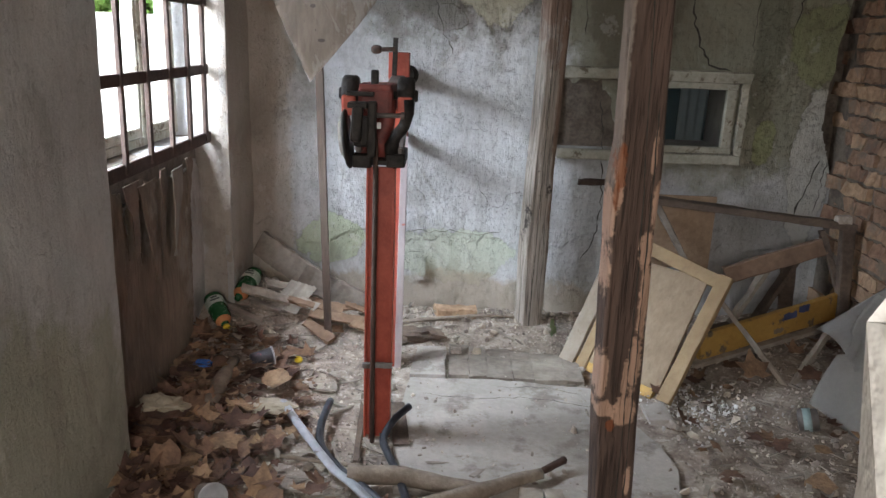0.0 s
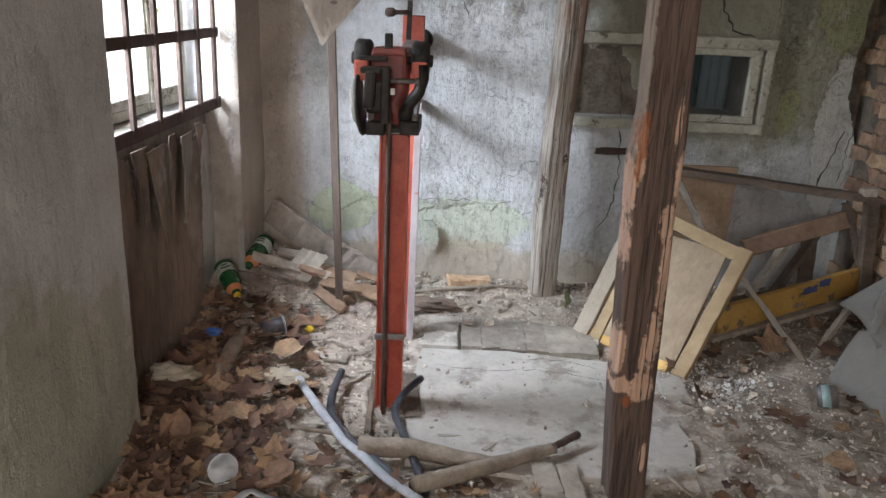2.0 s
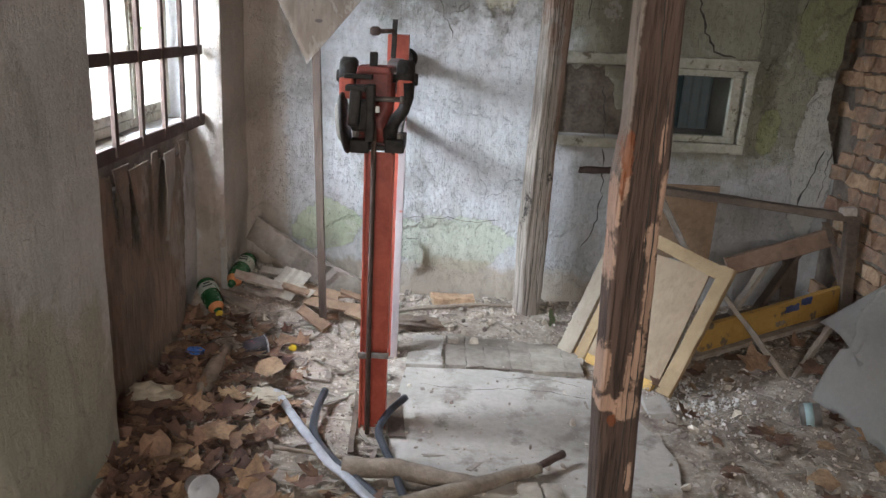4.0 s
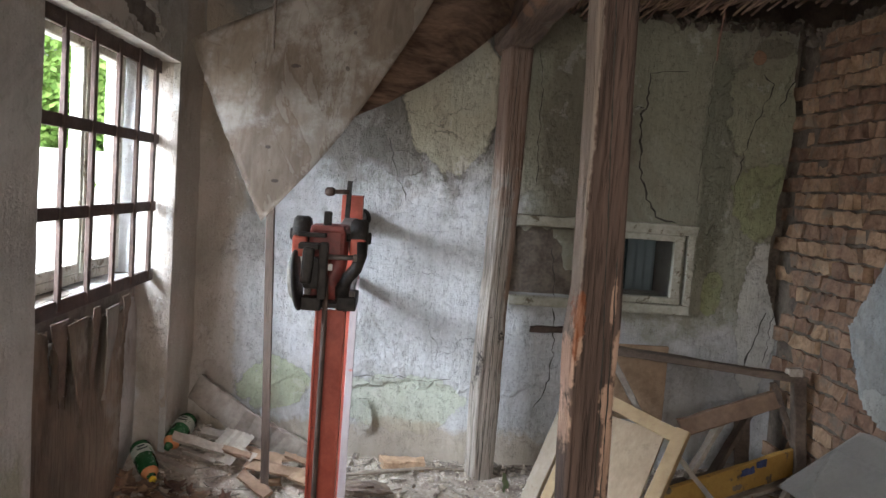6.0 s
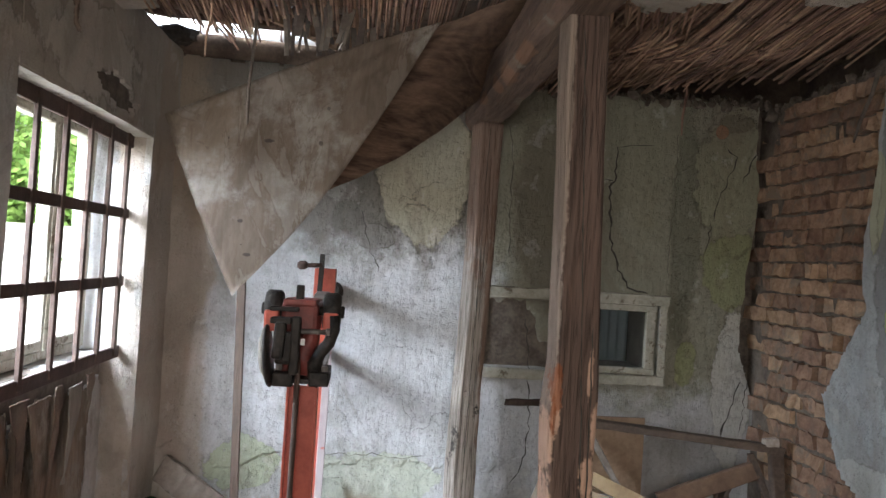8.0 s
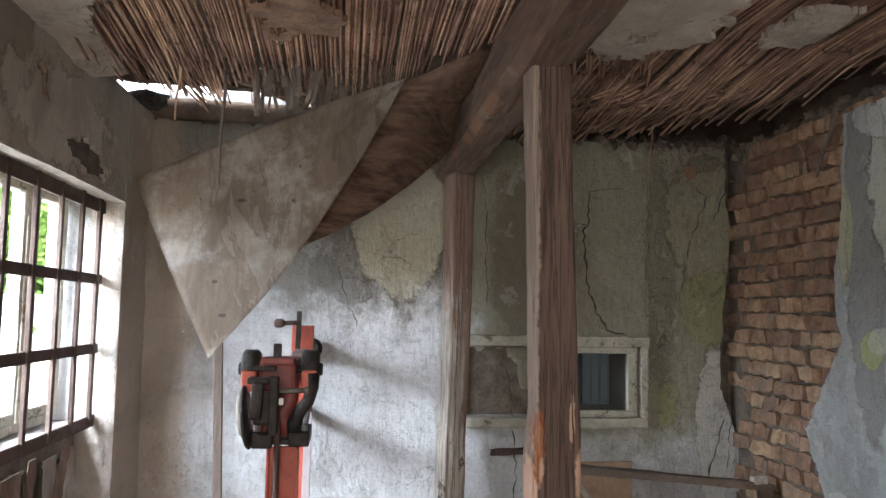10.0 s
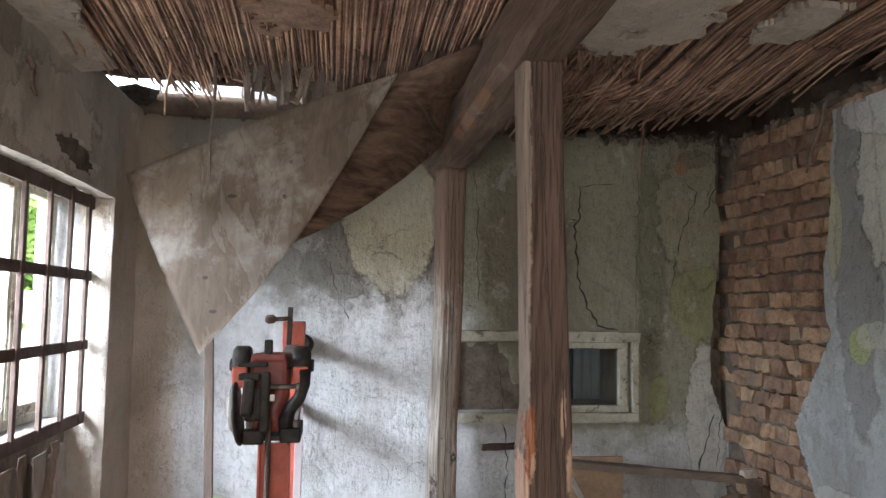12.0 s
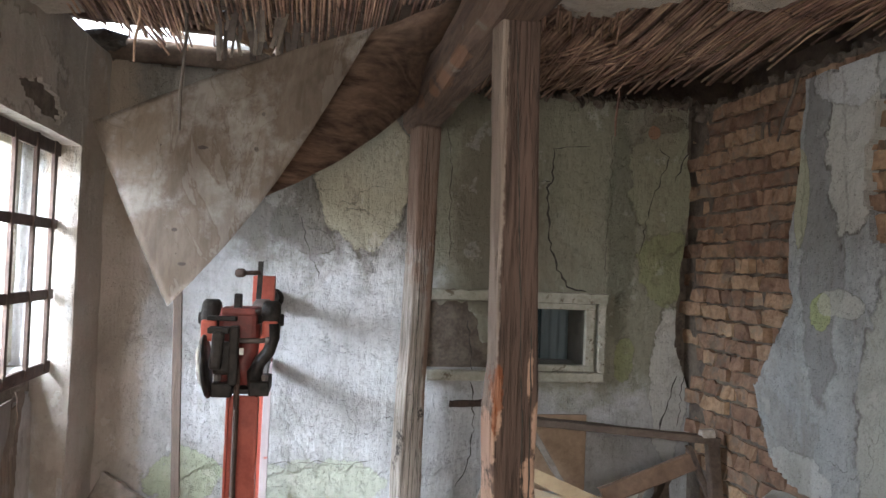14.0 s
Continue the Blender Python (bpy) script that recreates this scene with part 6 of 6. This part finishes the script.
rnd = random.Random(77)
bm = bmesh.new()
n_leaf = 0
while n_leaf < 950:
    if rnd.random() < 0.9:
        x, y = -1.08 + abs(rnd.gauss(0, 0.3)), rnd.uniform(1.5, 3.3)
        if y < 2.18 and x < -0.96:
            continue
        if x > -0.48 + 0.1 * n3(x * 5, y * 5) and y > 2.16:
            continue
    else:
        x, y = rnd.uniform(0.9, 1.95), rnd.uniform(1.7, 3.4)
    if y > 2.7 and rnd.random() < 0.45:
        continue
    if on_slab(x, y):
        continue
    leaf_mesh(bm, (x, y, floor_z(x, y) + rnd.uniform(0.012, 0.045)), 0.05 * (0.17 / 0.05) ** rnd.random(), rnd.uniform(0, 6.3), rnd.gauss(0, 0.35), rnd.uniform(-0.5, 1.2), rnd, rnd.random() < 0.85)
    n_leaf += 1
for k in range(90):
    x, y = rnd.uniform(-0.3, 0.45), rnd.uniform(1.7, 2.08)
    leaf_mesh(bm, (x, y, floor_z(x, y) + 0.02), rnd.uniform(0.04, 0.1), rnd.uniform(0, 6.3), rnd.gauss(0, 0.35), rnd.uniform(0.1, 1.1), rnd, rnd.random() < 0.6)
tagged(link("leaf_litter", bm, LEAF, smooth=True), "dry curled brown leaves covering the floor by the wall", "leaves", kind="stuff")
for x, y, s, yaw in ((-0.92, 2.41, 0.22, 0.3), (1.42, 2.98, 0.2, 0.15), (-0.62, 2.42, 0.14, 1.0), (-0.47, 2.1, 0.15, 2.0), (-0.7, 2.3, 0.16, 4.0), (-0.33, 2.02, 0.14, 0.4), (-0.75, 2.55, 0.13, 5.0)):
    bm = bmesh.new()
    leaf_mesh(bm, (0, 0, 0), s, yaw, 0.7 if x > 1 else -0.25, 0.35, random.Random(int(s * 997)))
    bmesh.ops.subdivide_edges(bm, edges=bm.edges[:], cuts=1)
    lf = tagged(link("dry_leaf", bm, LEAF, smooth=True), "large dry brown lobed leaf lying on the litter", "leaf", "large leaves")
    lf.location = (x, y, floor_z(x, y) + (0.06 if x > 1 else 0.075))


def stones(name, count, place, sizes, mat, label, seed, flat=0.6, ground=None):
    """Loose crumbs, each a small uneven lump."""
    rn = random.Random(seed)
    ico = bmesh.new()
    bmesh.ops.create_icosphere(ico, subdivisions=1, radius=1.0)
    base = [v.co.copy() for v in ico.verts]
    tri = [[v.index for v in f.verts] for f in ico.faces]
    ico.free()
    verts, faces = [], []
    for _ in range(count):
        x, y = place(rn)
        s = sizes[0] * (sizes[1] / sizes[0]) ** (rn.random() ** 2.2)
        rot = Euler((rn.uniform(0, 6), rn.uniform(0, 6), rn.uniform(0, 6))).to_matrix()
        k = len(verts)
        sq = (rn.uniform(0.6, 1.2), rn.uniform(0.5, 1.0), flat * rn.uniform(0.5, 1))
        o = Vector((x, y, (ground(x, y, rn) if ground else floor_z(x, y) + (0.018 if on_slab(x, y) else 0)) + s * 0.25))
        for b in base:
            q = b * rn.uniform(0.75, 1.15)
            verts.append(o + (rot @ Vector((q.x * sq[0], q.y * sq[1], q.z * sq[2]))) * s)
        faces += [[k + i for i in t] for t in tri]
    me = bpy.data.meshes.new(name)
    me.from_pydata(verts, [], faces)
    me.materials.append(mat)
    return tagged(new(name, me), label, "rubble", kind="stuff")


def anywhere(rn):
    while True:
        x, y = rn.uniform(-1.05, 1.98), rn.uniform(1.6, 3.8)
        if on_slab(x, y) and rn.random() < 0.85:
            continue
        if y < 2.18 and x < -0.95:
            continue
        return x, y


stones("fine_rubble", 9500, anywhere, (0.003, 0.012), RUBBLE, "fine pale plaster crumbs over the earth floor", 5)
stones("coarse_rubble", 800, anywhere, (0.01, 0.034), RUBBLE, "broken plaster lumps and stones on the floor", 6)
stones("pale_rubble_heap", 500, lambda rn: (rn.gauss(1.15, 0.1), rn.gauss(2.85, 0.13)), (0.004, 0.018), material("chalky_plaster", (0.5, 0.48, 0.45), (0.7, 0.68, 0.65), 20, vary=0.15), "heap of chalky white plaster crumbs", 7)
stones("wall_foot_rubble", 700, lambda rn: (rn.uniform(-0.9, 1.0), 3.8 - abs(rn.gauss(0, 0.14))), (0.005, 0.028), RUBBLE, "crumbled plaster along the foot of the wall", 8)
stones("wall_top_rubble", 420, lambda rn: (rn.uniform(0.68, 2.05), W + rn.uniform(-0.02, 0.1)), (0.012, 0.05), MORTAR, "dark crumbling masonry along the top of the wall", 12, 0.7,
       lambda x, y, rn: 2.345 + rn.uniform(-0.01, 0.05))
stones("corner_rubble", 260, lambda rn: (RX + rn.uniform(0.0, 0.1), rn.uniform(2.2, 3.8)), (0.015, 0.06), MORTAR, "loose broken masonry on top of the brick wall", 13, 0.7,
       lambda x, y, rn: 2.3 + rn.uniform(-0.02, 0.07))
bm = bmesh.new()
leaf_mesh(bm, (0.6, 3.42, 0.09), 0.12, 1.2, 1.3, 0.1, random.Random(5), False)
tagged(link("green_leaf", bm, material("pale_green_leaf", (0.3, 0.38, 0.2), (0.42, 0.5, 0.3), 10), smooth=True), "pale green scrap leaning by the door foot", "leaf")
rnd = random.Random(9)
bm = bmesh.new()
for k in range(900):
    x, y = anywhere(rnd)
    if x > 0.9 and rnd.random() < 0.5:
        continue
    a = rnd.uniform(0, 6.3)
    ln = rnd.uniform(0.03, 0.13)
    d = Vector((math.cos(a), math.sin(a), rnd.uniform(-0.15, 0.15))) * ln / 2
    c = Vector((x, y, floor_z(x, y) + rnd.uniform(0.008, 0.02)))
    beam(bm, c - d, c + d, rnd.uniform(0.004, 0.02), rnd.uniform(0.002, 0.006), (0, 0.2, 1), 2, 0.001, rnd=rnd)
tagged(link("wood_chips", bm, GREY_WOOD), "splinters and chips of grey wood on the floor", "wood chips", kind="stuff")

# ---- outside the window ----
bm = bmesh.new()
box(bm, (-12, 8.5, -0.2), (0.5, 8.7, 1.58), 0.02)
tagged(link("garden_wall", bm, plaster("bright_whitewash", (0.7, 0.7, 0.68), (0.82, 0.82, 0.8))), "bright whitewashed garden wall outside the window", "wall", kind="structure")
rnd = random.Random(3)


def shrub(at, height, spread, count, label):
    t = thing("shrub", label, "shrub")
    bm = bmesh.new()
    o = Vector(at)
    limbs = []
    for k in range(9):
        a = rnd.uniform(0, 6.3)
        tip = o + Vector((math.cos(a) * spread * rnd.uniform(0.3, 1), math.sin(a) * spread * rnd.uniform(0.3, 0.8), height * rnd.uniform(0.5, 1)))
        tube(bm, [o, o.lerp(tip, 0.4) + Vector((0, 0, 0.2)), tip], [0.05, 0.03, 0.008], 6)
        limbs.append(tip)
    part("trunk", bm, BARK, t)
    bm = bmesh.new()
    for k in range(count):
        tip = rnd.choice(limbs)
        p = o.lerp(tip, rnd.uniform(0.35, 1.1)) + Vector([rnd.gauss(0, 0.28) for _ in range(3)])
        d = Vector([rnd.uniform(-1, 1) for _ in range(3)]).normalized()
        s = d.orthogonal().normalized()
        ln, w = rnd.uniform(0.03, 0.065), rnd.uniform(0.025, 0.045)
        v = [bm.verts.new(q) for q in (p, p + d * ln + s * w, p + d * ln * 2, p + d * ln - s * w)]
        bm.faces.new(v)
    part("crown", bm, GREEN_LEAF, t)


for x, y in ((-3.0, 9.6), (-3.6, 10.2), (-4.3, 9.7), (-5.1, 10.3), (-6.0, 9.9)):
    shrub((x, y, -0.1), rnd.uniform(2.7, 3.3), 0.9, 9000, "sunlit green leafy shrub behind the garden wall")

# ---- bricks of the bare wall, nearest the corner ----
def brick_mesh(seed):
    rn = random.Random(seed)
    bm = bmesh.new()
    box(bm, (-0.02, -0.122, -0.0315), (0.05, 0.122, 0.0315))
    bmesh.ops.subdivide_edges(bm, edges=[e for e in bm.edges if abs((e.verts[0].co - e.verts[1].co).y) > 0.1], cuts=3)
    for v in bm.verts:
        v.co += Vector((rn.uniform(-0.013, 0.014), rn.uniform(-0.012, 0.009), rn.uniform(-0.009, 0.006)))
    me = bpy.data.meshes.new("brick")
    bm.to_mesh(me)
    bm.free()
    me.materials.append(BRICK)
    return me


MESHES = [brick_mesh(s) for s in range(14)]
rnd = random.Random(21)
count = 0
for row in range(30):
    z = 0.055 + row * 0.0772
    header = row % 2 == 1
    step = 0.132 if header else 0.258
    y = 3.84 - (0.13 if row % 2 else 0.0) + rnd.uniform(-0.02, 0.02)
    while y > 2.1:
        near_hole = ((y - 2.22) / 0.42) ** 2 + ((z - 1.86) / 0.58) ** 2 < 1
        if (y > right_edge(z) - 0.16 or near_hole or (z > 2.2)) and count < 300:
            ob = new("brick", rnd.choice(MESHES))
            ob.parent = wall_right
            ob.location = (RX + rnd.uniform(-0.006, 0.01) + (0.016 if z < 1.05 else 0.0) + (0.032 if rnd.random() < (0.35 if y > 3.68 else 0.09) else 0), y, z + rnd.uniform(-0.003, 0.003))
            ob.rotation_euler = (rnd.uniform(-0.025, 0.025), rnd.uniform(-0.05, 0.05), rnd.uniform(-0.035, 0.035))
            ob.scale = (1, 0.5 * rnd.uniform(0.94, 1.02) if header else rnd.uniform(0.95, 1.0), 1)
            count += 1
        y -= step

# whitewashed board at the doorway, close to the start of the way
bm = bmesh.new()
beam(bm, (0.16, 0.02, -0.01), (0.157, 0.02, 1.418), 0.12, 0.03, (0, 1, 0), 20, 0.004)
tagged(link("doorway_board", bm, material("worn_white_board", (0.55, 0.53, 0.49), (0.78, 0.76, 0.72), 9, rough=0.8, bump=0.6, fine=60, spots=(0.4, 0.34, 0.27), spot_scale=14)), "upright weathered white board standing at the doorway", "board")
